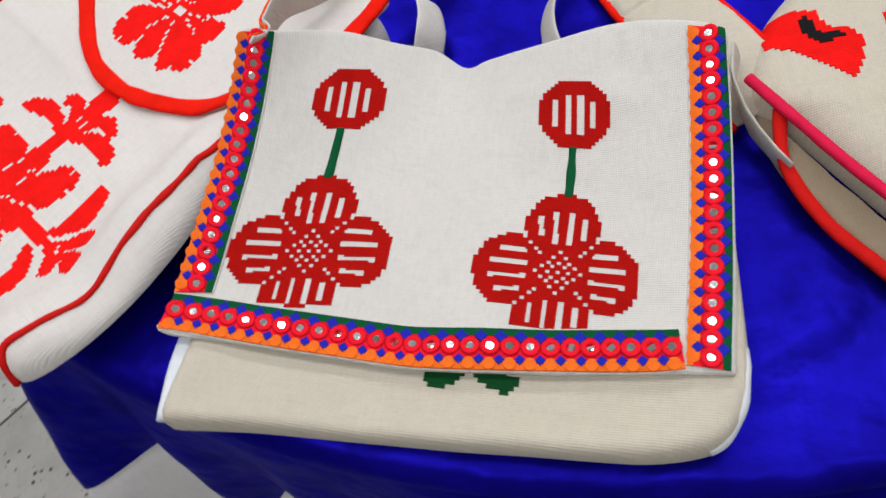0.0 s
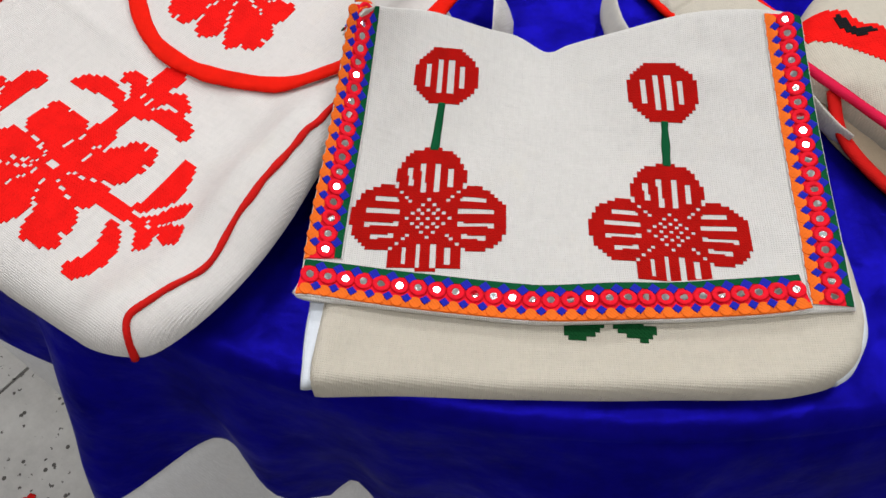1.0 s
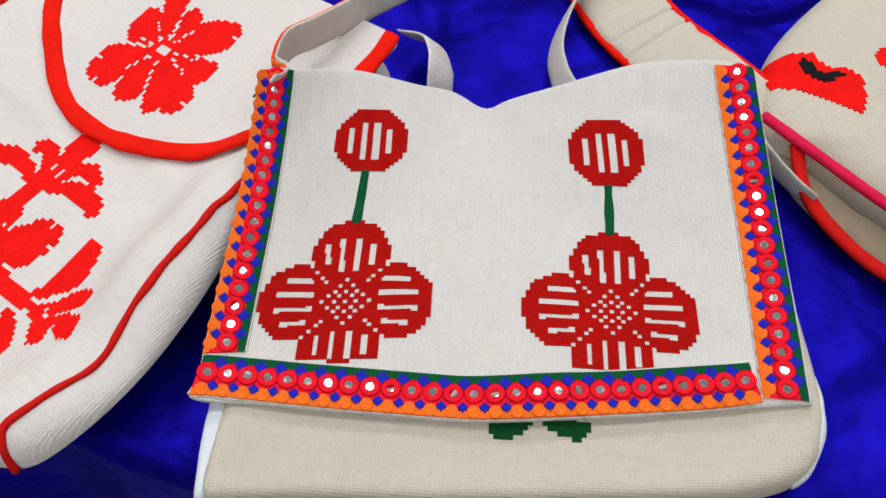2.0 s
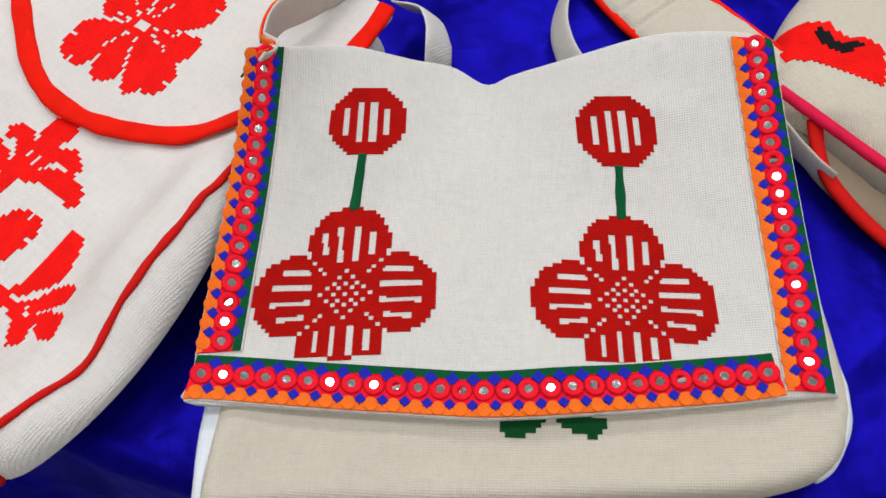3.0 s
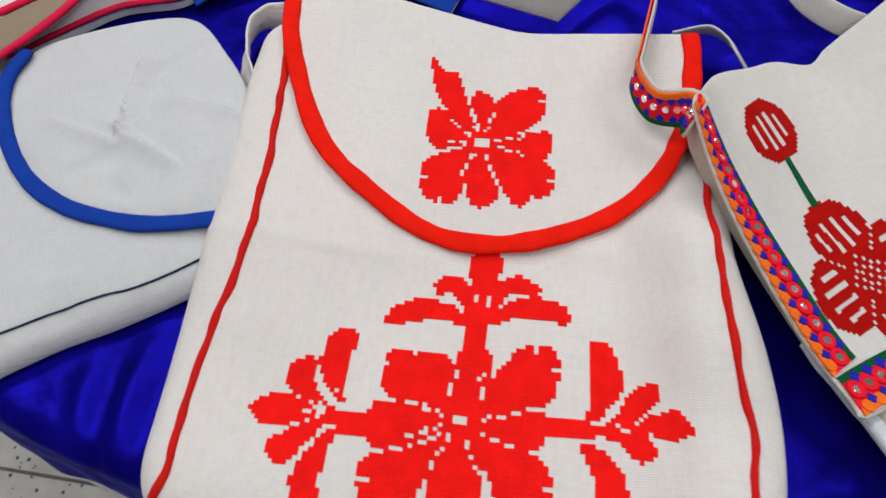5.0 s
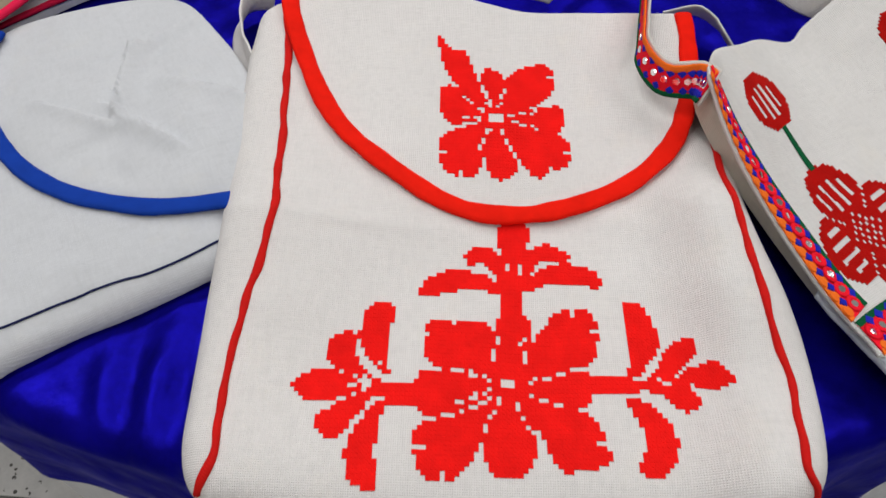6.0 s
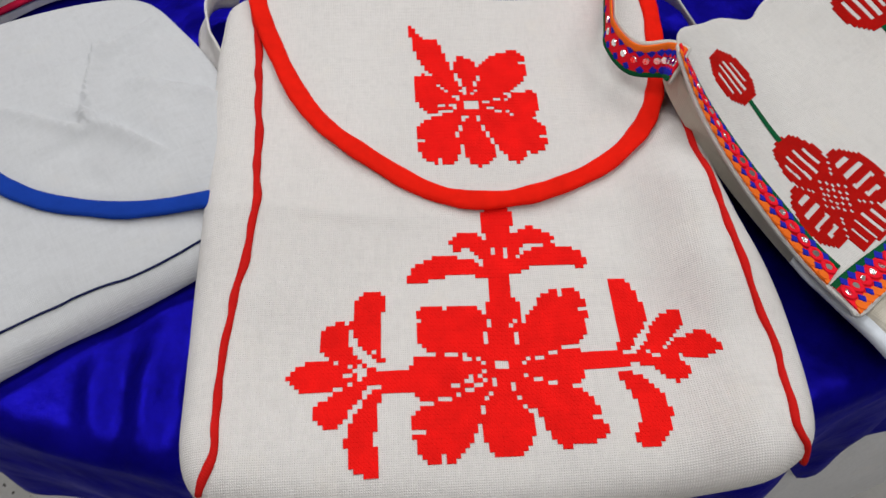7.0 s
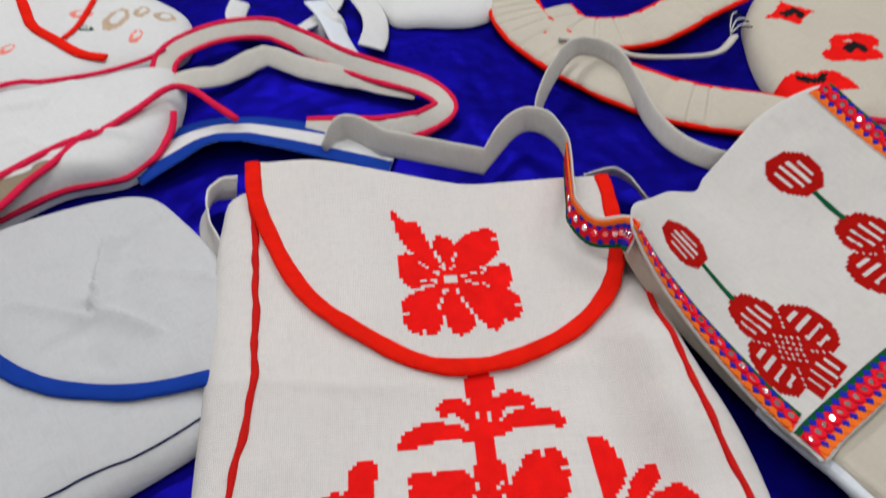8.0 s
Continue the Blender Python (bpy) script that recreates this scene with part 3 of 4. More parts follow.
def shape_bag(bag, rise, mid_u, mid_v, pull, warp=None):
    """Lift part of a lying bag; the lifted cloth draws in towards its middle. warp bends its upper face a little more."""
    def moved(p):
        r = rise(p.x, p.y)
        q = Vector((p.x - pull * r * (p.x - mid_u), p.y - pull * r * (p.y - mid_v), p.z + r))
        if warp:
            d = bend(warp, p.x, p.y)
            k = max(0.0, min(1.0, p.z / 0.025))
            q += Vector((d.x, d.y, d.z * k))
        return q
    for ob in bag.children_recursive:
        if ob.name.startswith(("mirror", "stitched_ring", "diamond", "scallop")):
            p = ob.matrix_basis.translation.copy()
            q = moved(p)
            n = (moved(p + Vector((0.004, 0, 0))) - q).cross(moved(p + Vector((0, 0.004, 0))) - q).normalized()
            turn = Vector((0, 0, 1)).rotation_difference(n).to_matrix().to_4x4()
            spin = ob.matrix_basis.to_3x3().to_4x4()
            ob.matrix_basis = Matrix.Translation(q) @ turn @ spin
        elif ob.data:
            for v in ob.data.vertices:
                v.co = moved(v.co)
            ob.data.update()


def rise_b(u, v):
    """The near side rests on the tote, highest at its upper corner."""
    k = max(0.0, min(1.0, (-u - 0.04) / 0.16)) ** 1.3
    far = max(0.0, v) / 0.27
    return k * (0.022 + 0.043 * far ** 1.5) + 0.004 * max(0.0, u / 0.2) ** 2


PULL_B = (-0.02, -0.11, 2.2)
WARP_B = (((0.0017, -0.0219, 0.0071, -0.1189, -0.1320, -0.0716), (0.0087, -0.0018, 0.0187, -0.4102, -0.2098, -0.2490), (-0.0101, 0.0174, -0.0667, 0.3386, 0.2620, 0.5640)),
          ((-0.107, 0.066, -2.1, -1.4, -1.3), (0.075, 0.062, 1.2, 0.2, -3.5), (-0.103, 0.202, -0.8, -2.5, 4.1), (0.079, 0.193, 2.2, 0.9, -0.3), (-0.106, 0.128, -2.6, 0.8, 1.5), (0.076, 0.124, 3.9, 1.2, -4.9), (-0.170, 0.029, -1.5, -0.1, -4.1), (-0.199, -0.003, 3.1, 2.7, -0.4), (-0.013, 0.233, -0.5, 8.9, -6.6), (0.197, 0.003, -0.4, 2.8, -0.3), (-0.171, 0.272, 1.2, -2.8, 1.1), (0.197, 0.272, -1.6, -3.3, 3.1), (-0.179, -0.059, 0.2, 0.8, -0.4), (0.022, -0.018, 0.1, -3.2, 7.0), (0.206, -0.015, -0.8, 3.6, -1.5), (0.166, 0.030, -0.4, -1.8, 1.0)))
shape_bag(flap_bag, rise_b, *PULL_B, WARP_B)

# ---- the tote with the scarlet flower ----
TOTE = pose(-0.515, 0.26, TOP, 0, 0, -40.5)
tote = thing("tote_bag", TOTE, "off-white jute tote, scarlet flower embroidery, red-taped flap, on blue cloth", "bag")


dents_t = creases(29, -0.16, 0.0, 0.16, 0.22, 16, 0.0018, 0.018)


def tote_creases(u, v):
    """A sharp crease under the flap, soft dents, and a flattened upper corner under the other bag."""
    k = 0.0022 * math.exp(-((v - 0.175 + 0.12 * u) / 0.006) ** 2) * max(0, min(1, -u * 9))
    k -= 0.0016 * math.exp(-((v - 0.15 - 0.2 * u) / 0.02) ** 2) * max(0, min(1, u * 9))
    a, b = max(0.0, min(1.0, (u - 0.08) / 0.08)), max(0.0, min(1.0, (v - 0.27) / 0.08))
    return k - 0.020 * a * b + dents_t(u, v)


body_t = Shell([(-0.196, -0.006), (-0.168, -0.014), (-0.105, -0.0225), (-0.03, -0.0265), (0.035, -0.026), (0.075, -0.022), (0.12, -0.018), (0.17, -0.012), (0.197, -0.001), (0.212, 0.014), (0.220, 0.05), (0.2225, 0.10), (0.218, 0.15), (0.208, 0.20), (0.199, 0.25), (0.188, 0.31), (0.170, 0.38), (0.157, 0.408),
                (0.09, 0.41), (0.0, 0.412), (-0.1, 0.43), (-0.203, 0.432), (-0.222, 0.38), (-0.2215, 0.26), (-0.219, 0.183), (-0.2185, 0.122), (-0.2165, 0.063), (-0.212, 0.018)], 0.035, 14, 2.4, 0.001, 0.0030, 9, 3.0, middle=(0.0, 0.2), count=240,
               fold=tote_creases)
tote_body = part("body", body_t.mesh("body", GREYJUTE), tote, "off-white jute front panel")
flap_t = Shell([(-0.190, 0.449), (-0.1745, 0.450), (-0.123, 0.449), (-0.055, 0.430), (-0.004, 0.415), (0.03, 0.408), (0.082, 0.411), (0.136, 0.414), (0.170, 0.413), (0.171, 0.39), (0.167, 0.35), (0.158, 0.302), (0.140, 0.264), (0.107, 0.229), (0.070, 0.207), (0.026, 0.193),
                (-0.015, 0.1918), (-0.049, 0.203), (-0.087, 0.230), (-0.126, 0.2635), (-0.151, 0.301), (-0.172, 0.352), (-0.185, 0.393), (-0.189, 0.42)], 0.004, 40, 2.0, 0.0365, 0.0022, 9, 8.0, middle=(-0.005, 0.33), count=220)
tote_flap = part("flap", flap_t.mesh("flap", GREYJUTE, lower=0.002), tote, "rounded jute flap")
arc = [(-0.187, 0.446), (-0.185, 0.418), (-0.181, 0.393), (-0.168, 0.353), (-0.147, 0.303), (-0.1225, 0.2665), (-0.0845, 0.233), (-0.048, 0.207), (-0.015, 0.1958), (0.026, 0.1972), (0.069, 0.2113), (0.105, 0.233), (0.137, 0.267), (0.154, 0.303), (0.1635, 0.35), (0.167, 0.39), (0.166, 0.412)]
part("flap_binding", sweep("flap_binding", [(u, v, flap_t.z(u * 0.985, 0.33 + (v - 0.33) * 0.985) + 0.0008) for u, v in curve(arc, 90)], 0.0078, 0.0032, TAPE, 0, 160, 12, jitter=0.14), tote_flap, "bright red bias tape edge")
for line in ([(-0.1945, -0.003), (-0.190, 0.004), (-0.186, 0.014), (-0.185, 0.03), (-0.186, 0.05), (-0.187, 0.082), (-0.181, 0.13), (-0.174, 0.17), (-0.1715, 0.195), (-0.174, 0.24), (-0.178, 0.30), (-0.181, 0.352), (-0.19, 0.42)],
             [(0.2035, 0.001), (0.198, 0.009), (0.1925, 0.018), (0.195, 0.05), (0.198, 0.086), (0.192, 0.125), (0.189, 0.176), (0.187, 0.222), (0.180, 0.25), (0.177, 0.286), (0.178, 0.35), (0.18, 0.40)]):
    part("side_seam", sweep("side_seam", [(u, v, body_t.z(u, v) + 0.0006) for u, v in [(a + 0.0016 * noise.noise(Vector((b * 55, a * 9, 0.3))), b) for a, b in curve(line, 60)]], 0.0029, 0.0024, SEAM, 0, 120, 8, jitter=0.45), tote, "dark red corded seam")

# the large motif on the front: eight petals
fill = [blob(0, -1, 15, 14), petal((-57, 42), (-36, 45), (-16, 43), (-5, 31), (-4, 6), (-22, 2), (-52, 11), (-58, 24)), petal((38, 55), (59, 53), (61, 30), (55, 16), (35, 9), (10, -2), (11, 20), (24, 40)),
        petal((-61, 5), (-40, 7), (-10, 0), (-10, -8), (-42, -22), (-62, -20)), petal((56, 7), (35, 9), (8, 2), (8, -8), (33, -17), (52, -12))]
fill += [petal((-62, -32), (-60, -58), (-52, -64), (-35, -62), (-20, -42), (-3, -10), (-34, -22)), petal((-18, -34), (-14, -57), (1, -62), (14, -52), (16, -34), (7, -8), (-8, -8)),
         petal((8, -10), (21, -36), (29, -56), (47, -55), (61, -50), (58, -30), (46, -17)), petal((-8, 44), (-11, 22), (-4, 4), (6, 4), (13, 20), (17, 44), (4, 50)), slab(-6, 42, 10, 74), slab(-84, -18, -58, -4), slab(52, -6, 80, 7)]
# side sprigs
fill += [petal((-98, 53), (-81, 52), (-84, 23), (-81, 2), (-92, 12), (-103, 28)), petal((-123, 22), (-119, 31), (-105, 32), (-103, 15), (-92, 0), (-118, 9)), petal((-144, -4), (-131, 6), (-115, 5), (-96, -4), (-114, -14), (-134, -14)),
         petal((-127, -28), (-110, -15), (-90, -8), (-104, -30), (-110, -38), (-121, -38)), petal((-84, -16), (-88, -48), (-85, -69), (-102, -66), (-106, -44), (-95, -24)), blob(-88, -6, 6, 6)]
fill += [petal((81, 60), (94, 61), (103, 36), (98, 22), (80, 4), (82, 31)), petal((109, 31), (124, 37), (128, 29), (112, 10), (88, 0), (96, 10)), petal((112, 9), (128, 18), (141, 21), (153, 10), (137, 1), (118, 3)),
         petal((86, 0), (111, 6), (124, -9), (113, -17), (102, -9)), petal((75, -8), (96, -18), (105, -37), (95, -57), (79, -56), (85, -33)), blob(82, 0, 6, 5)]
# top sprig
fill += [petal((-8, 122), (14, 122), (13, 102), (4, 74), (-6, 99)), petal((-31, 98), (-14, 103), (0, 83), (-2, 68), (-16, 88), (-29, 88)), petal((-61, 62), (-58, 76), (-39, 84), (-15, 79), (0, 66), (-30, 68)),
         petal((8, 94), (28, 108), (45, 100), (42, 94), (24, 92), (4, 68)), petal((66, 73), (63, 87), (39, 92), (15, 80), (4, 66), (38, 76))]
gaps = rays((165, 203, 243, 292, 335, 12), (16, 26, 36), 6.5, 3.2, 0.95) + [dash(-37, 45, 90, 8, 3), dash(-57, 33, 0, 7, 3), dash(46, 55, 90, 8, 3), dash(60, 40, 0, 7, 3), dash(-60, -46, 0, 7, 3), dash(-44, -62, 90, 8, 3), dash(38, -56, 90, 8, 3), dash(58, -38, 0, 7, 3)] + [slab(-4, -3, 5, 4), dash(-10, 20, 95, 8, 3), dash(12, 20, 85, 8, 3), dash(-8, 30, 95, 6, 3), dash(10, 31, 85, 6, 3)]
gaps += [dash(-96, 2, 45, 7, 3), dash(-98, -3, 170, 7, 3), dash(-104, -4, 170, 5, 3), dash(-90, 9, 60, 8, 3), dash(98, 5, 40, 7, 3), dash(104, 3, 5, 6, 3), dash(92, 12, 60, 7, 3), dash(0, 86, 110, 8, 3), dash(9, 86, 70, 8, 3)]
part("flower_embroidery", stitches("flower_embroidery", motif(fill, gaps, 3, 66), (-0.145, -0.008, 0.166, 0.194), 0.0031, body_t, SCARLET), tote_body, "large scarlet counted-stitch flower with sprigs")
# the smaller motif on the flap
fill = [blob(1, 0, 14, 13), petal((-48, 88), (-36, 73), (-24, 70), (-10, 30), (0, 4), (-12, 12), (-30, 33), (-43, 57)), petal((-6, 54), (6, 46), (6, 30), (0, 8), (-6, 27), (-12, 42)), petal((8, 40), (26, 57), (47, 58), (50, 36), (39, 20), (10, 2), (2, 9)),
        petal((8, 2), (35, 13), (55, 15), (55, -3), (46, -13), (12, -4)), petal((6, -3), (33, -10), (58, -18), (57, -42), (44, -48), (32, -56), (18, -40), (5, -10)), petal((-2, -8), (6, -12), (16, -45), (8, -57), (-3, -57), (-9, -43))]
fill += [petal((2, -3), (-25, -9), (-44, -19), (-43, -48), (-31, -56), (-18, -55), (-9, -37), (2, -10)), petal((-2, 4), (-27, 30), (-42, 34), (-47, 18), (-37, -6), (-8, 0))]
gaps = [slab(-4, -5, 6, 5)] + rays((140, 182, 245, 292, 347, 15, 110, 75), (15, 24, 32), 6.0, 3.0, 1.0) + [dash(-44, -33, 0, 6, 3), dash(-30, -55, 90, 7, 3), dash(56, -30, 0, 6, 3), dash(44, -48, 90, 7, 3), dash(48, 46, 0, 6, 3)]
part("flower_embroidery", stitches("flower_embroidery", motif(fill, gaps, -4, 285), (-0.056, 0.225, 0.060, 0.372), 0.0031, flap_t, SCARLET), tote_flap, "scarlet counted-stitch flower")



def rise_t(u, v):
    """One long side of the tote stands up like a box."""
    k = max(0.0, min(1.0, (u - 0.09) / 0.09))
    f = max(0.0, min(1.0, (0.34 - v) / 0.12))
    return 0.038 * k * k * (3 - 2 * k) * f - 0.002


PULL_T = (-0.05, -0.105, 2.15)
WARP_T = (((0.0004, 0.0117, 0.0012, -0.0221, -0.0968, -0.0265), (0.0022, 0.0030, 0.0442, -0.1391, -0.0445, -0.1478), (-0.0041, -0.0169, -0.0489, 0.0833, -0.0369, 0.2183)),
          ((-0.004, 0.285, -0.3, 2.5, 0.5), (0.003, 0.066, -1.4, -3.1, 0.3), (0.194, 0.017, -0.8, 1.0, 2.5), (0.205, 0.004, -1.0, 1.0, 3.2), (0.069, 0.139, -1.2, -1.0, 2.6), (-0.058, 0.128, -0.6, 2.0, -5.7), (0.090, 0.127, 0.0, -1.2, -0.3), (0.082, 0.010, 0.2, -2.4, 7.6), (0.156, 0.076, 4.5, 2.6, -7.5), (-0.141, 0.062, -3.2, 2.3, -7.3), (-0.091, -0.003, 1.1, 0.1, -0.1), (0.004, 0.190, 1.6, 1.0, -1.9), (-0.187, 0.446, 0.2, -0.4, -2.5), (0.166, 0.412, -0.2, -0.8, 2.0), (-0.172, 0.194, -0.1, -1.4, 9.3), (-0.189, 0.080, 1.1, -0.2, -1.2), (0.201, 0.086, -0.4, 0.1, -6.2)))
shape_bag(tote, rise_t, *PULL_T, WARP_T)

# ---- the white bag with blue tape ----
BLUE_BAG = pose(-0.6, 0.53, TOP, 0, 0, -12)
bbag = thing("blue_edged_bag", BLUE_BAG, "crumpled white cotton flap bag with royal blue edging, on blue cloth", "bag")
body_c = Shell([(-0.20, -0.011), (-0.129, -0.007), (-0.086, -0.004), (-0.041, -0.005), (0.02, -0.001), (0.052, 0.006), (0.075, 0.05), (0.112, 0.13), (0.108, 0.18), (0.086, 0.245), (0.055, 0.288), (0.0, 0.305), (-0.12, 0.31), (-0.20, 0.27), (-0.215, 0.1)], 0.026, 7, 2.2, 0.001, 0.003, 8, 12.0, middle=(-0.02, 0.13), fold=creases(11, -0.15, -0.02, 0.05, 0.08, 8, 0.002))
cbody = part("body", body_c.mesh("body", CLOUD), bbag, "white cotton body")


def crumple(u, v):
    """Creases pressed into the blue-edged flap."""
    k = 0.0
    for x0, y0, x1, y1, deep in ((0.0, 0.17, 0.035, 0.115, 0.004), (0.0, 0.17, 0.03, 0.24, 0.004), (0.03, 0.24, 0.09, 0.255, 0.003), (-0.05, 0.2, -0.01, 0.16, 0.003), (0.05, 0.18, 0.10, 0.14, 0.003)):
        dx, dy = x1 - x0, y1 - y0
        t = max(0.0, min(1.0, ((u - x0) * dx + (v - y0) * dy) / (dx * dx + dy * dy)))
        d = math.hypot(u - x0 - t * dx, v - y0 - t * dy)
        side = (u - x0) * dy - (v - y0) * dx
        k += 1.4 * deep * math.exp(-(d / 0.011) ** 2) * (1 if side > 0 else -0.6)
    return k + soft_c(u, v) - 0.16 * max(0.0, v - 0.205 + 0.25 * max(0.0, u))


soft_c = creases(17, -0.06, 0.06, 0.10, 0.28, 12, 0.003, 0.013)
flap_c = Shell([(-0.0945, 0.278), (-0.100, 0.221), (-0.0862, 0.1555), (-0.0578, 0.1084), (-0.0178, 0.0739), (0.0125, 0.0568), (0.0544, 0.0422), (0.085, 0.06), (0.110, 0.12), (0.1127, 0.172), (0.106, 0.222), (0.089, 0.280), (0.045, 0.305), (-0.03, 0.318), (-0.0714, 0.312)],
               0.012, 5, 2.0, 0.024, 0.0045, 13, 21.0, middle=(0.02, 0.16), count=240, fold=crumple)
cflap = part("flap", flap_c.mesh("flap", CLOUD, lower=0.002), bbag, "crumpled white flap")
arc = [(-0.0714, 0.312), (-0.0949, 0.278), (-0.100, 0.221), (-0.0862, 0.1555), (-0.0578, 0.1084), (-0.0178, 0.0739), (0.0125, 0.0568), (0.0544, 0.0422), (0.070, 0.038)]
part("flap_binding", sweep("flap_binding", [(u, v, 0.030) for u, v in arc], 0.0075, 0.0032, ROYAL, 0, 120, 12, jitter=0.1), cflap, "royal blue bias tape edge")
for off in (0.014,):
    part("seam", sweep("seam", [(u, v, body_c.z(u, v) + 0.0004) for u, v in curve([(-0.19, off - 0.003), (-0.122, off + 0.002), (-0.073, off + 0.003), (-0.041, off + 0.001), (-0.013, off - 0.002), (0.04, off + 0.003), (0.058, off + 0.006)], 30)], 0.0011, 0.0008, NAVY, 0, 50, 6), cbody, "navy stitched seam line")

# ---- the white bag with pink-red cord, lying open ----
pbag = thing("pink_edged_bag", pose(0, 0, TOP), "white cotton bag with pinkish-red cord edges, mouth open", "bag")
body_d = Shell([(-0.70, 0.88), (-0.573, 0.877), (-0.509, 0.873), (-0.453, 0.844), (-0.408, 0.853), (-0.376, 0.876), (-0.350, 0.90), (-0.325, 0.93), (-0.308, 0.96), (-0.315, 0.985), (-0.38, 1.014), (-0.437, 1.049), (-0.60, 1.12), (-0.75, 1.1), (-0.78, 0.95)],
               0.040, 8, 2.0, 0.001, 0.004, 9, 31.0, middle=(-0.52, 0.96), count=240, fold=creases(5, -0.62, 0.85, -0.36, 1.03, 16, 0.004))
part("body", body_d.mesh("body", WHITE), pbag)
lip = [(-0.70, 0.905, 0.042), (-0.55, 0.903, 0.043), (-0.513, 0.905, 0.043), (-0.476, 0.904, 0.043), (-0.445, 0.896, 0.043), (-0.397, 0.902, 0.043), (-0.349, 0.912, 0.043), (-0.331, 0.894, 0.041), (-0.326, 0.859, 0.036), (-0.319, 0.826, 0.028)]
part("edge_cord", sweep("edge_cord", lip, 0.0042, 0.003, PINK, 0, 80, 8, jitter=0.2), pbag, "pinkish-red corded lip")
part("edge_cord", sweep("edge_cord", [(-0.70, 0.88, 0.014), (-0.573, 0.879, 0.014), (-0.544, 0.878, 0.014), (-0.509, 0.874, 0.014), (-0.479, 0.859, 0.014), (-0.453, 0.845, 0.014), (-0.431, 0.848, 0.014), (-0.408, 0.854, 0.014), (-0.376, 0.875, 0.018), (-0.360, 0.892, 0.026)], 0.0042, 0.003, PINK, 0, 80, 8, jitter=0.2), pbag, "pinkish-red corded lip")
part("edge_cord", sweep("edge_cord", [(-0.64, 0.85, 0.036), (-0.57, 0.866, 0.038), (-0.534, 0.879, 0.040), (-0.502, 0.887, 0.041), (-0.468, 0.901, 0.042), (-0.449, 0.902, 0.043)], 0.004, 0.003, PINK, 0, 40, 8, jitter=0.2), pbag)
part("edge_cord", sweep("edge_cord", [(-0.62, 1.14, 0.02), (-0.472, 1.078, 0.028), (-0.437, 1.047, 0.030), (-0.379, 1.013, 0.031), (-0.326, 1.0, 0.031), (-0.301, 1.003, 0.032)], 0.003, 0.0025, PINK, 0, 60, 8, jitter=0.2), pbag)
# sheet over the body; its dark colour stands for shade inside the mouth
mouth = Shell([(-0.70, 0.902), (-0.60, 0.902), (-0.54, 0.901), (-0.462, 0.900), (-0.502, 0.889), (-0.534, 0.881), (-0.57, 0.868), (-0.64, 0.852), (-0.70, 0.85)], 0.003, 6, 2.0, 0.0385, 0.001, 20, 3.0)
part("mouth_lining", mouth.mesh("mouth_lining", MOUTHSHADE), pbag, "beige inside of the open mouth, its shade put into the colour")
sd = [(-0.335, 0.96, 0.022, -20), (-0.295, 0.998, 0.026, -25), (-0.226, 0.995, 0.026, -30), (-0.174, 0.95, 0.026, -40), (-0.164, 0.875, 0.024, -40), (-0.144, 0.80, 0.022, -35), (-0.118, 0.733, 0.018, -15), (-0.122, 0.690, 0.015, 10), (-0.155, 0.682, 0.016, 35), (-0.195, 0.697, 0.016, 40), (-0.24, 0.75, 0.012, 30), (-0.262, 0.78, 0.008, 20)]
strap_d = part("strap", sweep("strap", sd, 0.0125, 0.0016, STRAP, 0, 120, 10, jitter=0.15), pbag, "white strap with pinkish-red edges")
for sg in (-1, 1):
    part("edge_cord", sweep("edge_cord", edge_of(sd, 0.0125, sg), 0.0034, 0.0024, PINK, 0, 120, 8, jitter=0.25), strap_d)
part("strap", sweep("strap", [(-0.33, 0.935, 0.022, -10), (-0.312, 0.945, 0.020, -20), (-0.277, 0.928, 0.016, -30), (-0.243, 0.927, 0.014, -40), (-0.208, 0.925, 0.014, -40), (-0.190, 0.869, 0.013, -35), (-0.157, 0.801, 0.012, -25), (-0.124, 0.736, 0.008, 0)], 0.014, 0.0018, STRAP, 0, 80, 10, jitter=0.12), pbag, "white under-strap")

# ---- the beige bag with black-and-red motif ----
ebag = thing("beige_bag", pose(0, 0, TOP), "beige jute bag with red and black embroidery and red corded edges", "bag")
body_e = Shell([(0.15, 0.345), (0.158, 0.395), (0.189, 0.447), (0.25, 0.50), (0.31, 0.535), (0.42, 0.55), (0.55, 0.46), (0.60, 0.32), (0.52, 0.16), (0.38, 0.08), (0.315, 0.145), (0.243, 0.222), (0.205, 0.275), (0.176, 0.318)], 0.034, 10, 2.2, 0.001, 0.003, 9, 41.0, middle=(0.36, 0.31), count=240, fold=creases(8, 0.18, 0.22, 0.45, 0.5, 14, 0.003))
part("body", body_e.mesh("body", BEIGE), ebag)
part("edge_cord", sweep("edge_cord", [(0.146, 0.357, 0.030), (0.17, 0.318, 0.031), (0.20, 0.270, 0.032), (0.235, 0.222, 0.033), (0.29, 0.155, 0.034), (0.36, 0.09, 0.032)], 0.004, 0.0035, PINK, 0, 60, 8, jitter=0.15), ebag, "pinkish-red corded lip")
part("edge_cord", sweep("edge_cord", [(0.165, 0.330, 0.024), (0.163, 0.29, 0.014), (0.180, 0.245, 0.010), (0.206, 0.208, 0.010), (0.26, 0.14, 0.010), (0.34, 0.07, 0.010)], 0.005, 0.004, SEAM, 0, 60, 8, jitter=0.15), ebag, "red corded lip")
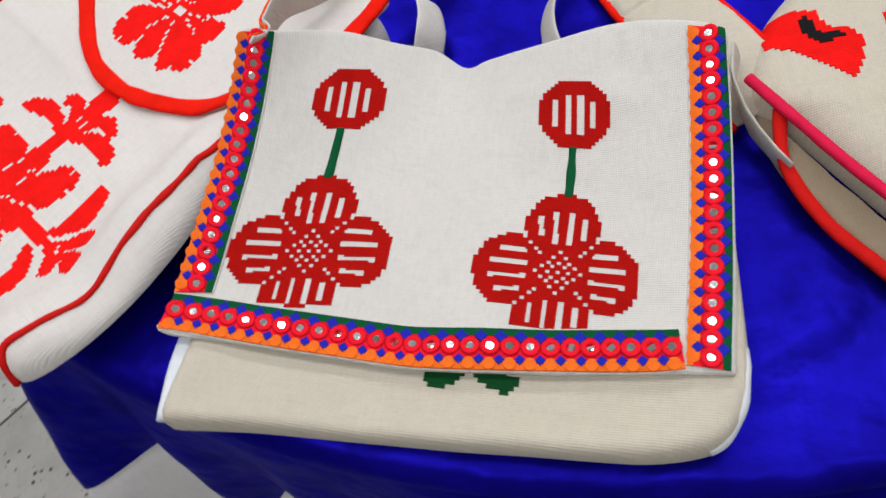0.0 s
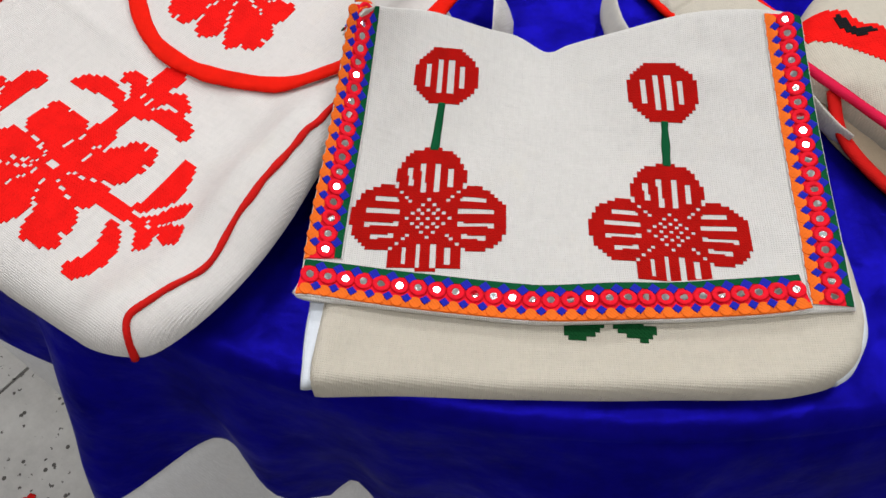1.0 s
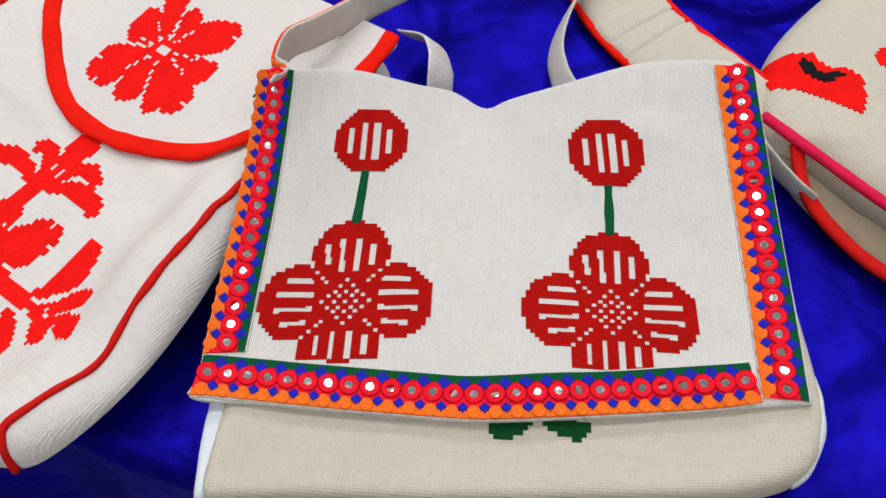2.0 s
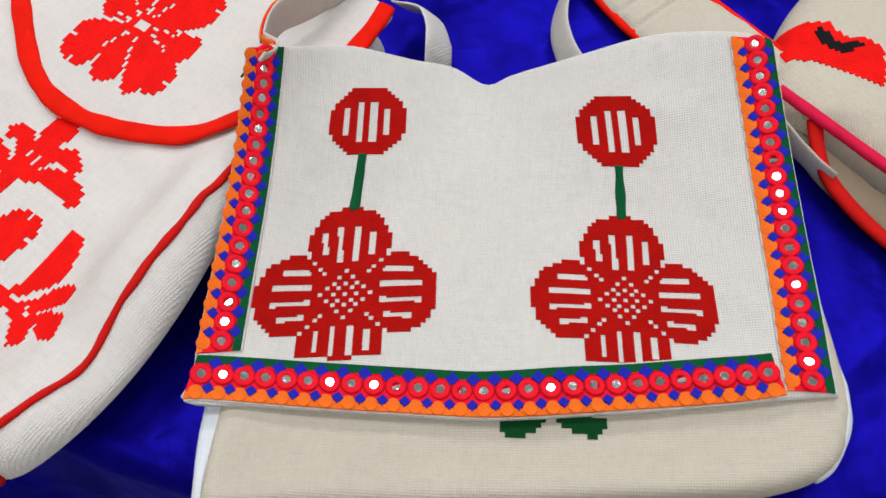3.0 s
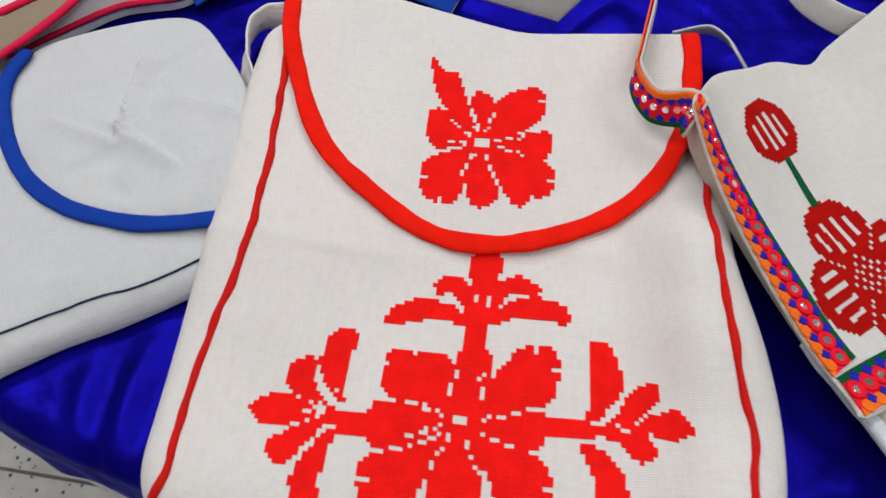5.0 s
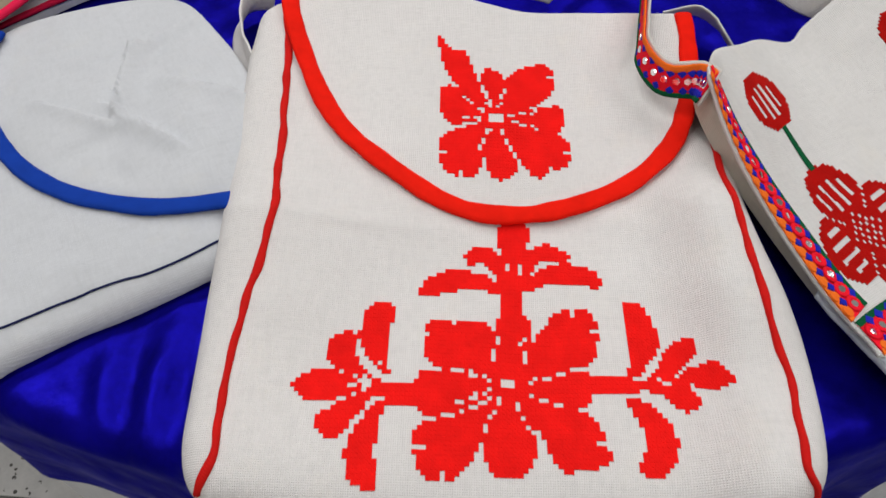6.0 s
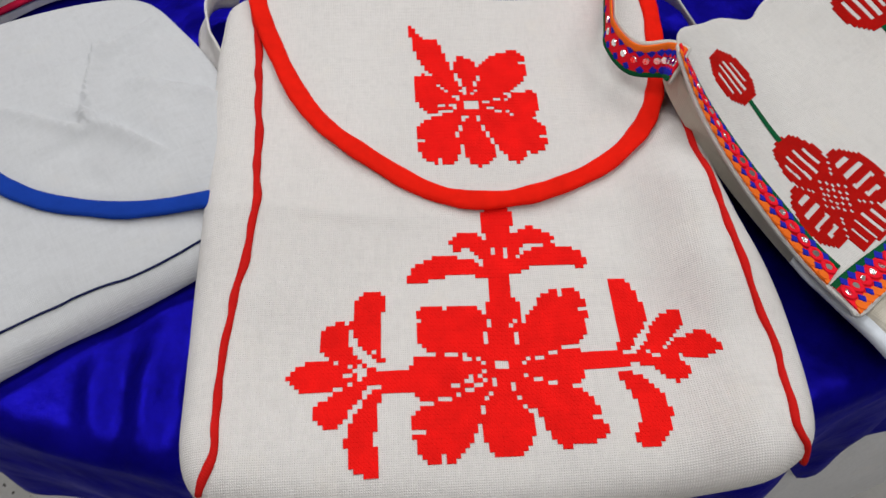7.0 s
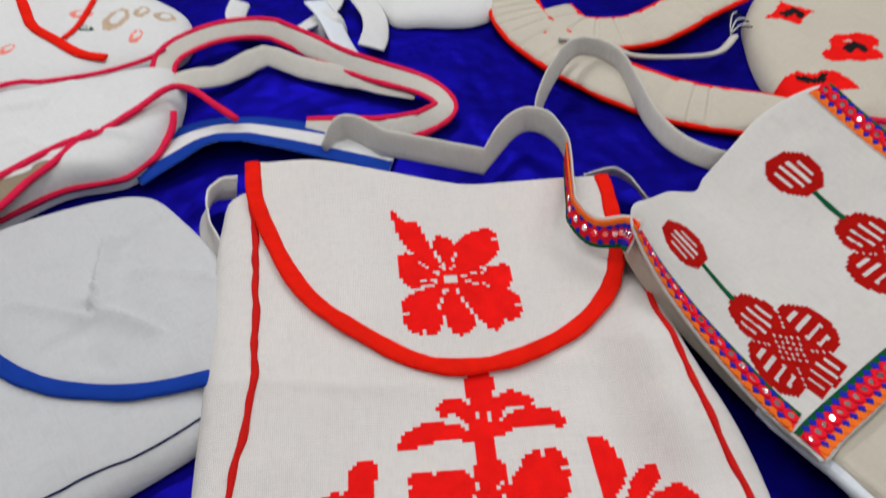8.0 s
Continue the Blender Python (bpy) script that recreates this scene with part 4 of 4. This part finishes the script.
# shade between the two lips is painted by this dark brown sheet
part("mouth_lining", Shell([(0.150, 0.350), (0.172, 0.318), (0.203, 0.268), (0.238, 0.220), (0.30, 0.15), (0.33, 0.09), (0.27, 0.135), (0.212, 0.205), (0.178, 0.255), (0.158, 0.30)], 0.010, 5, 2.0, 0.002, 0.002, 30, 9.0, middle=(0.205, 0.243)).mesh("mouth_lining", MOUTHSHADE), ebag, "inside of the open mouth, its shade put into the colour")
part("side_gusset", sweep("side_gusset", [(0.142, 0.385, 0.030, 70), (0.137, 0.355, 0.026, 75), (0.146, 0.318, 0.018, 80), (0.166, 0.285, 0.012, 80)], 0.013, 0.0016, STRAP, 0, 40, 10, jitter=0.2), ebag, "off-white side gusset")
emb = motif([petal((-43, 6), (-32, 20), (-14, 27), (2, 18), (18, 25), (34, 13), (44, -13), (30, -15), (10, -14), (-10, -15), (-28, -17), (-33, -4))], [], 0, 0)


def turned(f, x, y, deg):
    c, s = math.cos(radians(deg)), math.sin(radians(deg))
    return lambda u, v: f((u - x) * c + (v - y) * s, -(u - x) * s + (v - y) * c)


part("flower_embroidery", stitches("flower_embroidery", turned(emb, 0.195, 0.386, -44), (0.14, 0.32, 0.25, 0.45), 0.0031, body_e, SCARLET), ebag, "scarlet counted-stitch flower")
part("flower_heart", stitches("flower_heart", turned(motif([petal((-18, 18), (-12, 6), (-4, 2), (4, 0), (10, 4), (18, 16), (8, 14), (1, 9), (-7, 15))], [], 0, 0), 0.195, 0.386, -44), (0.16, 0.35, 0.24, 0.43), 0.0031, body_e, BLACK, 0.0011), ebag, "black stitched centre")
emb2 = motif([blob(0, 0, 24, 30), blob(-24, -8, 20, 14), blob(22, 10, 22, 17), blob(14, -20, 12, 12)], [blob(4, 14, 5, 3)], 0, 0)
emb3 = motif([lambda x, y: (abs(x) / 36) ** 0.75 + (abs(y) / 33) ** 0.75 < 1], [], 0, 0)
for x, y, dg, emb2 in ((0.318, 0.482, -40, emb3), (0.292, 0.388, -30, emb2)):
    part("flower_embroidery", stitches("flower_embroidery", turned(emb2, x, y, dg), (x - 0.05, y - 0.05, x + 0.05, y + 0.05), 0.0031, body_e, SCARLET), ebag, "scarlet counted-stitch flower")
    part("flower_heart", stitches("flower_heart", turned(motif([dash(0, 0, 20, 26, 13), dash(10, -8, 70, 16, 8)], [], 0, 0), x, y, dg), (x - 0.03, y - 0.03, x + 0.03, y + 0.03), 0.0031, body_e, BLACK, 0.0011), ebag, "black stitched centre")

# padded strap of the beige bag
s1 = [(0.165, 0.345, 0.010, 8), (0.130, 0.41, 0.011, 8), (0.10, 0.452, 0.011, 8), (0.075, 0.507, 0.011, 10), (0.061, 0.575, 0.011, 10), (0.062, 0.65, 0.012, 10), (0.078, 0.732, 0.013, 8), (0.125, 0.80, 0.013, 4), (0.19, 0.86, 0.012, 0), (0.27, 0.88, 0.010, 0)]
pad = part("padded_strap", sweep("padded_strap", s1, 0.034, 0.0065, BEIGE, 0, 240, 14, shape=0.6, jitter=0.08, quilt=17), ebag, "quilted beige strap with red edges")
for sg in (-1, 1):
    part("edge_cord", sweep("edge_cord", edge_of(s1, 0.034, sg), 0.0035, 0.0035, TAPE, 0, 120, 8, jitter=0.15), pad)
s2 = [(0.354, 0.587, 0.016, 0), (0.277, 0.599, 0.016, 0), (0.218, 0.603, 0.017, 0), (0.167, 0.614, 0.018, 0), (0.13, 0.642, 0.018, 0), (0.111, 0.683, 0.016, 0), (0.129, 0.735, 0.014, 0)]
pad = part("padded_strap", sweep("padded_strap", s2, 0.034, 0.0065, BEIGE, 0, 200, 14, shape=0.6, jitter=0.08, quilt=11), ebag, "quilted beige strap with red edges")
for sg in (-1, 1):
    part("edge_cord", sweep("edge_cord", edge_of(s2, 0.034, sg), 0.0035, 0.0035, TAPE, 0, 100, 8, jitter=0.15), pad)


# ---- straps and the things behind ----
def laid(name, me, parent, label=""):
    """A part given in room coordinates, put under a thing."""
    me.transform(parent.matrix_basis.inverted())
    return part(name, me, parent, label)


def band_line(points, along_w, along_h, count=100):
    """A line beside the middle of a band, shifted along its width and its face normal."""
    q = curve(points, count)
    out = []
    for i, row in enumerate(q):
        a, b = q[max(i - 1, 0)], q[min(i + 1, count - 1)]
        t = (Vector(b[:3]) - Vector(a[:3])).normalized()
        side = t.cross(Vector((0, 0, 1))).normalized()
        up = side.cross(t)
        k = radians(row[3])
        w, h = side * math.cos(k) + up * math.sin(k), up * math.cos(k) - side * math.sin(k)
        out.append((*(Vector(row[:3]) + w * along_w + h * along_h), row[3]))
    return out


# lace-faced strap of the flap bag: loops over the tote, then arches back behind the bag
loop = [(-0.224, 0.372, 0.848, 60), (-0.214, 0.388, 0.836, 70), (-0.222, 0.412, 0.826, 78), (-0.213, 0.44, 0.824, 84), (-0.19, 0.46, 0.818, 88), (-0.134, 0.506, 0.808, 90), (-0.108, 0.536, 0.798, 90), (-0.093, 0.566, 0.79, 80), (-0.099, 0.588, 0.786, 75), (-0.121, 0.594, 0.782, 70), (-0.154, 0.588, 0.778, 70), (-0.189, 0.579, 0.775, 70), (-0.214, 0.584, 0.774, 70), (-0.227, 0.604, 0.774, 70), (-0.229, 0.64, 0.775, 70), (-0.23, 0.675, 0.776, 70), (-0.233, 0.708, 0.778, 70), (-0.241, 0.73, 0.778, 75), (-0.258, 0.733, 0.774, 80), (-0.276, 0.724, 0.766, 80)]
bstrap = laid("strap", sweep("strap", loop, 0.0155, 0.0015, STRAP, 0, 260, 10), flap_bag, "cream webbing strap faced with mirror lace")
face = loop[:6]
me = sweep("lace_face", band_line(face, 0, 0.0022), 0.0132, 0.0008, HOT, 0, 60, 8)
me.transform(flap_bag.matrix_basis.inverted())
part("lace_face", me, bstrap)
for off, wid, mat, nm in ((0.0118, 0.0022, GREEN, "green_edge"), (-0.0105, 0.0032, ORANGE, "orange_edge")):
    me = sweep(nm, band_line(face, -off, 0.0030), wid, 0.0007, mat, 0, 60, 6)
    me.transform(flap_bag.matrix_basis.inverted())
    part(nm, me, bstrap)
line = band_line(face, 0.0, 0.0034, 13)
for i in range(1, 12):
    p, q = Vector(line[i][:3]), Vector(line[i + 1][:3])
    back = Vector(band_line(face, 0.0, 0.0, 13)[i][:3])
    m = flap_bag.matrix_basis.inverted() @ Matrix.Translation(p) @ Vector((0, 0, 1)).rotation_difference((p - back).normalized()).to_matrix().to_4x4()
    part("mirror", disc_me[1], bstrap, m=m)
for off in (-0.0066, 0.0078):
    line2 = band_line(face, -off, 0.0036, 25)
    base2 = band_line(face, -off, 0.0, 25)
    for i in range(1, 24, 2):
        p, back, nx = Vector(line2[i][:3]), Vector(base2[i][:3]), Vector(line2[i + 1][:3])
        nrm = (p - back).normalized()
        t = (nx - p).normalized()
        w = nrm.cross(t)
        m = Matrix.Translation(p - nrm * 0.0004) @ Matrix((t, w, nrm)).transposed().to_4x4()
        part("diamond", piece_mesh[("diamond", 0.0036)], bstrap, m=flap_bag.matrix_basis.inverted() @ m)


def loft(name, upper, lower, thick, mat, n=60, m=14):
    """A cloth panel between two edges, bulging a little, with thickness."""
    a, b = curve(upper, n), curve(lower, n)
    verts, faces = [], []
    for side in (0, 1):
        for i in range(n):
            t = a[min(i + 1, n - 1)] - a[max(i - 1, 0)]
            out = np.cross(t, b[i] - a[i])
            out = out / np.linalg.norm(out)
            for j in range(m):
                q = j / (m - 1)
                p = a[i] * (1 - q) + b[i] * q + out * (0.004 * math.sin(math.pi * q) + side * thick + 0.0012 * noise.noise(Vector((i * 0.15, q * 3, 5.0))))
                verts.append(tuple(p))
    h = n * m
    for i in range(n - 1):
        for j in range(m - 1):
            k = i * m + j
            faces += [(k, k + 1, k + m + 1, k + m), (h + k, h + k + m, h + k + m + 1, h + k + 1)]
        k = i * m
        faces += [(k, k + m, h + k + m, h + k), (k + m - 1, h + k + m - 1, h + k + 2 * m - 1, k + 2 * m - 1)]
    for j in range(m - 1):
        e = (n - 1) * m + j
        faces += [(j, h + j, h + j + 1, j + 1), (e, e + 1, h + e + 1, h + e)]
    return mesh(name, verts, faces, mat)


# strap of the tote: arches over the cloth and runs behind the flap bag
arch = [(-0.07, 0.594, 0.772, 105), (-0.051, 0.606, 0.776, 108), (-0.014, 0.62, 0.786, 112), (0.031, 0.63, 0.794, 110), (0.058, 0.625, 0.792, 100), (0.074, 0.605, 0.787, 100), (0.073, 0.578, 0.782, 100), (0.049, 0.541, 0.777, 105), (0.02, 0.5, 0.773, 112), (0.003, 0.459, 0.771, 118), (0.003, 0.423, 0.77, 118), (0.016, 0.388, 0.769, 110)]
laid("strap", sweep("strap", arch, 0.0125, 0.0015, STRAP, 0, 160, 10), tote, "thin cream webbing strap standing on edge")
laid("side_loop", sweep("side_loop", [(-0.120, 0.490, 0.776, 50), (-0.100, 0.468, 0.784, 55), (-0.096, 0.440, 0.778, 55), (-0.100, 0.420, 0.770, 55)], 0.017, 0.0016, GREYJUTE, 0, 60, 10), tote, "jute side loop at the top corner")
upper = [(-0.379, 0.738, 0.790), (-0.394, 0.747, 0.790), (-0.414, 0.741, 0.790), (-0.430, 0.720, 0.788), (-0.438, 0.70, 0.786), (-0.443, 0.675, 0.784), (-0.436, 0.655, 0.782)]
lower = [(-0.385, 0.742, 0.760), (-0.402, 0.755, 0.758), (-0.425, 0.748, 0.757), (-0.444, 0.723, 0.757), (-0.455, 0.70, 0.757), (-0.463, 0.67, 0.757), (-0.460, 0.64, 0.757)]
laid("side_panel", loft("side_panel", upper, lower, 0.0022, GREYJUTE), tote, "jute side panel standing open at the top corner")
laid("binding", sweep("binding", [(-0.374, 0.713, 0.788, 60), (-0.395, 0.690, 0.789, 70), (-0.412, 0.660, 0.788, 75)], 0.006, 0.003, TAPE, 0, 30, 8), tote, "red tape at the top corner")

# strap of the blue-edged bag: white with two blue borders
bs = [(-0.439, 0.865, 0.757, 0), (-0.402, 0.86, 0.76, 8), (-0.357, 0.854, 0.763, 14), (-0.32, 0.83, 0.765, 16), (-0.289, 0.786, 0.764, 14), (-0.261, 0.74, 0.762, 10), (-0.241, 0.706, 0.76, 8), (-0.22, 0.674, 0.757, 0)]
cs = laid("strap", sweep("strap", bs, 0.034, 0.0018, WHITE, 0, 90, 12), bbag, "white strap with royal blue borders")
for sg in (-1, 1):
    me = sweep("border", band_line(bs, sg * 0.0235, 0.0012), 0.012, 0.0016, ROYAL, 0, 90, 8)
    me.transform(bbag.matrix_basis.inverted())
    part("border", me, cs, "royal blue border")

# printed white bag behind the pink-edged one
fbag = thing("printed_bag", pose(0, 0, TOP), "white bag with faded floral print and red edges", "bag")
body_f = Shell([(-0.50, 1.075), (-0.43, 1.050), (-0.365, 1.030), (-0.285, 1.0), (-0.235, 1.05), (-0.22, 1.12), (-0.26, 1.26), (-0.40, 1.34), (-0.55, 1.28), (-0.58, 1.15)], 0.026, 6, 2.0, 0.001, 0.003, 9, 51.0, middle=(-0.40, 1.16))
part("body", body_f.mesh("body", WHITE), fbag)
part("edge_cord", sweep("edge_cord", on(body_f, [(-0.36, 1.28), (-0.377, 1.224), (-0.389, 1.175), (-0.384, 1.123), (-0.377, 1.079), (-0.357, 1.050)], 0.002), 0.007, 0.003, TAPE, 0, 60, 8, jitter=0.15), fbag, "red taped edge")
part("edge_cord", sweep("edge_cord", on(body_f, [(-0.375, 1.12), (-0.34, 1.14), (-0.28, 1.20)], 0.002), 0.004, 0.002, TAPE, 0, 40, 8, jitter=0.2), fbag, "red taped edge")
for x, y, rx, ry, mat in ((-0.305, 1.115, 26, 15, FADED), (-0.307, 1.063, 15, 8, CORAL), (-0.27, 1.11, 14, 9, FADED), (-0.252, 1.085, 12, 14, FADED), (-0.33, 1.16, 10, 16, CORAL), (-0.345, 1.126, 5, 13, LEAFGREEN), (-0.436, 1.15, 12, 8, CORAL)):
    f = turned(motif([blob(0, 0, rx, ry)], [blob(rx * 0.2, 0, rx * 0.6, ry * 0.5)], 0, 0), x, y, 35)
    part("print", stitches("print", f, (x - 0.03, y - 0.03, x + 0.03, y + 0.03), 0.003, body_f, mat, -0.0003), fbag)

# loose white ties and a white pouch further back
ties = thing("white_tie", pose(0, 0, TOP), "loose white cotton tie lying in a loop on blue cloth", "strap")
part("tie", sweep("tie", [(-0.15, 1.06, 0.012, 20), (-0.185, 1.02, 0.014, 25), (-0.180, 0.97, 0.014, 25), (-0.150, 0.945, 0.014, 20), (-0.110, 0.945, 0.014, 10), (-0.07, 0.96, 0.012, 0), (-0.02, 1.0, 0.01, 0)], 0.014, 0.002, WHITE, 0, 60, 10), ties)
part("tail", sweep("tail", [(-0.085, 0.975, 0.020, 10), (-0.102, 0.925, 0.022, 20), (-0.128, 0.865, 0.018, 25), (-0.140, 0.815, 0.010, 10)], 0.017, 0.002, LINING, 0, 40, 10), ties)
part("tail", sweep("tail", [(-0.02, 0.955, 0.012, 0), (-0.045, 0.90, 0.014, 10), (-0.075, 0.862, 0.016, 20), (-0.10, 0.845, 0.012, 10)], 0.018, 0.002, WHITE, 0, 40, 10), ties)
part("knot", Shell([(-0.12, 0.915), (-0.09, 0.905), (-0.075, 0.935), (-0.09, 0.96), (-0.115, 0.95)], 0.024, 3, 2.0, 0.001, 0.003, 40, 6.0, count=48).mesh("knot", WHITE), ties)
pouch = thing("white_pouch", pose(0, 0, TOP), "plain white cotton pouch lying on blue cloth", "bag")
part("body", Shell([(-0.032, 0.885), (-0.005, 0.842), (0.045, 0.795), (0.10, 0.80), (0.2, 0.90), (0.22, 1.02), (0.12, 1.08), (0.02, 1.0)], 0.022, 6, 2.0, 0.001, 0.003, 9, 61.0, count=120).mesh("body", WHITE), pouch)

# thin drawstring with a fringed end beside the beige bag
cord = thing("drawstring", pose(0, 0, TOP), "thin off-white drawstring with a fringed end", "cord")
part("cord", sweep("cord", [(0.073, 0.674, 0.023), (0.101, 0.622, 0.026), (0.107, 0.583, 0.023), (0.147, 0.543, 0.020), (0.191, 0.512, 0.020), (0.237, 0.514, 0.022)], 0.006, 0.003, STRAP, 30, 60, 8), cord)
for k in range(7):
    part("fringe", sweep("fringe", [(0.235, 0.520, 0.022), (0.262 + 0.003 * k, 0.516 + 0.005 * k, 0.024), (0.285 + 0.003 * k, 0.505 + 0.008 * k, 0.018)], 0.0009, 0.0009, WHITE if k % 2 else BLACK, 0, 10, 5), cord)

# ---- a red scrap on the floor ----
scrap = thing("fabric_scrap", pose(-0.855, 0.262, 0.001, 0, 0, 30), "small red fabric scrap lying on the floor", "scrap")
part("scrap", sweep("scrap", [(-0.012, 0, 0.003, 0), (-0.003, 0.003, 0.006, 30), (0.005, -0.002, 0.004, 10), (0.014, 0.004, 0.002, 0)], 0.006, 0.0012, SEAM, 0, 16, 8, jitter=0.5), scrap)

# ---- floor tiles ----
rot = Matrix.Rotation(radians(-43.5), 4, "Z")
TILE = 0.6
tile_me = box_mesh("tile", -TILE / 2 + 0.003, -TILE / 2 + 0.003, -0.012, TILE / 2 - 0.003, TILE / 2 - 0.003, 0.0, TERRAZZO, 0.0015)
for i in range(-9, 10):
    for j in range(-9, 10):
        p = Vector((-0.763, 0.641, 0)) + rot @ Vector(((i + 0.5) * TILE, (j + 0.5) * TILE, 0))
        if X0 + 0.43 < p.x < X1 - 0.43 and Y0 + 0.43 < p.y < Y1 - 0.43:
            part("tile", tile_me, floor, m=Matrix.Translation(p) @ rot)
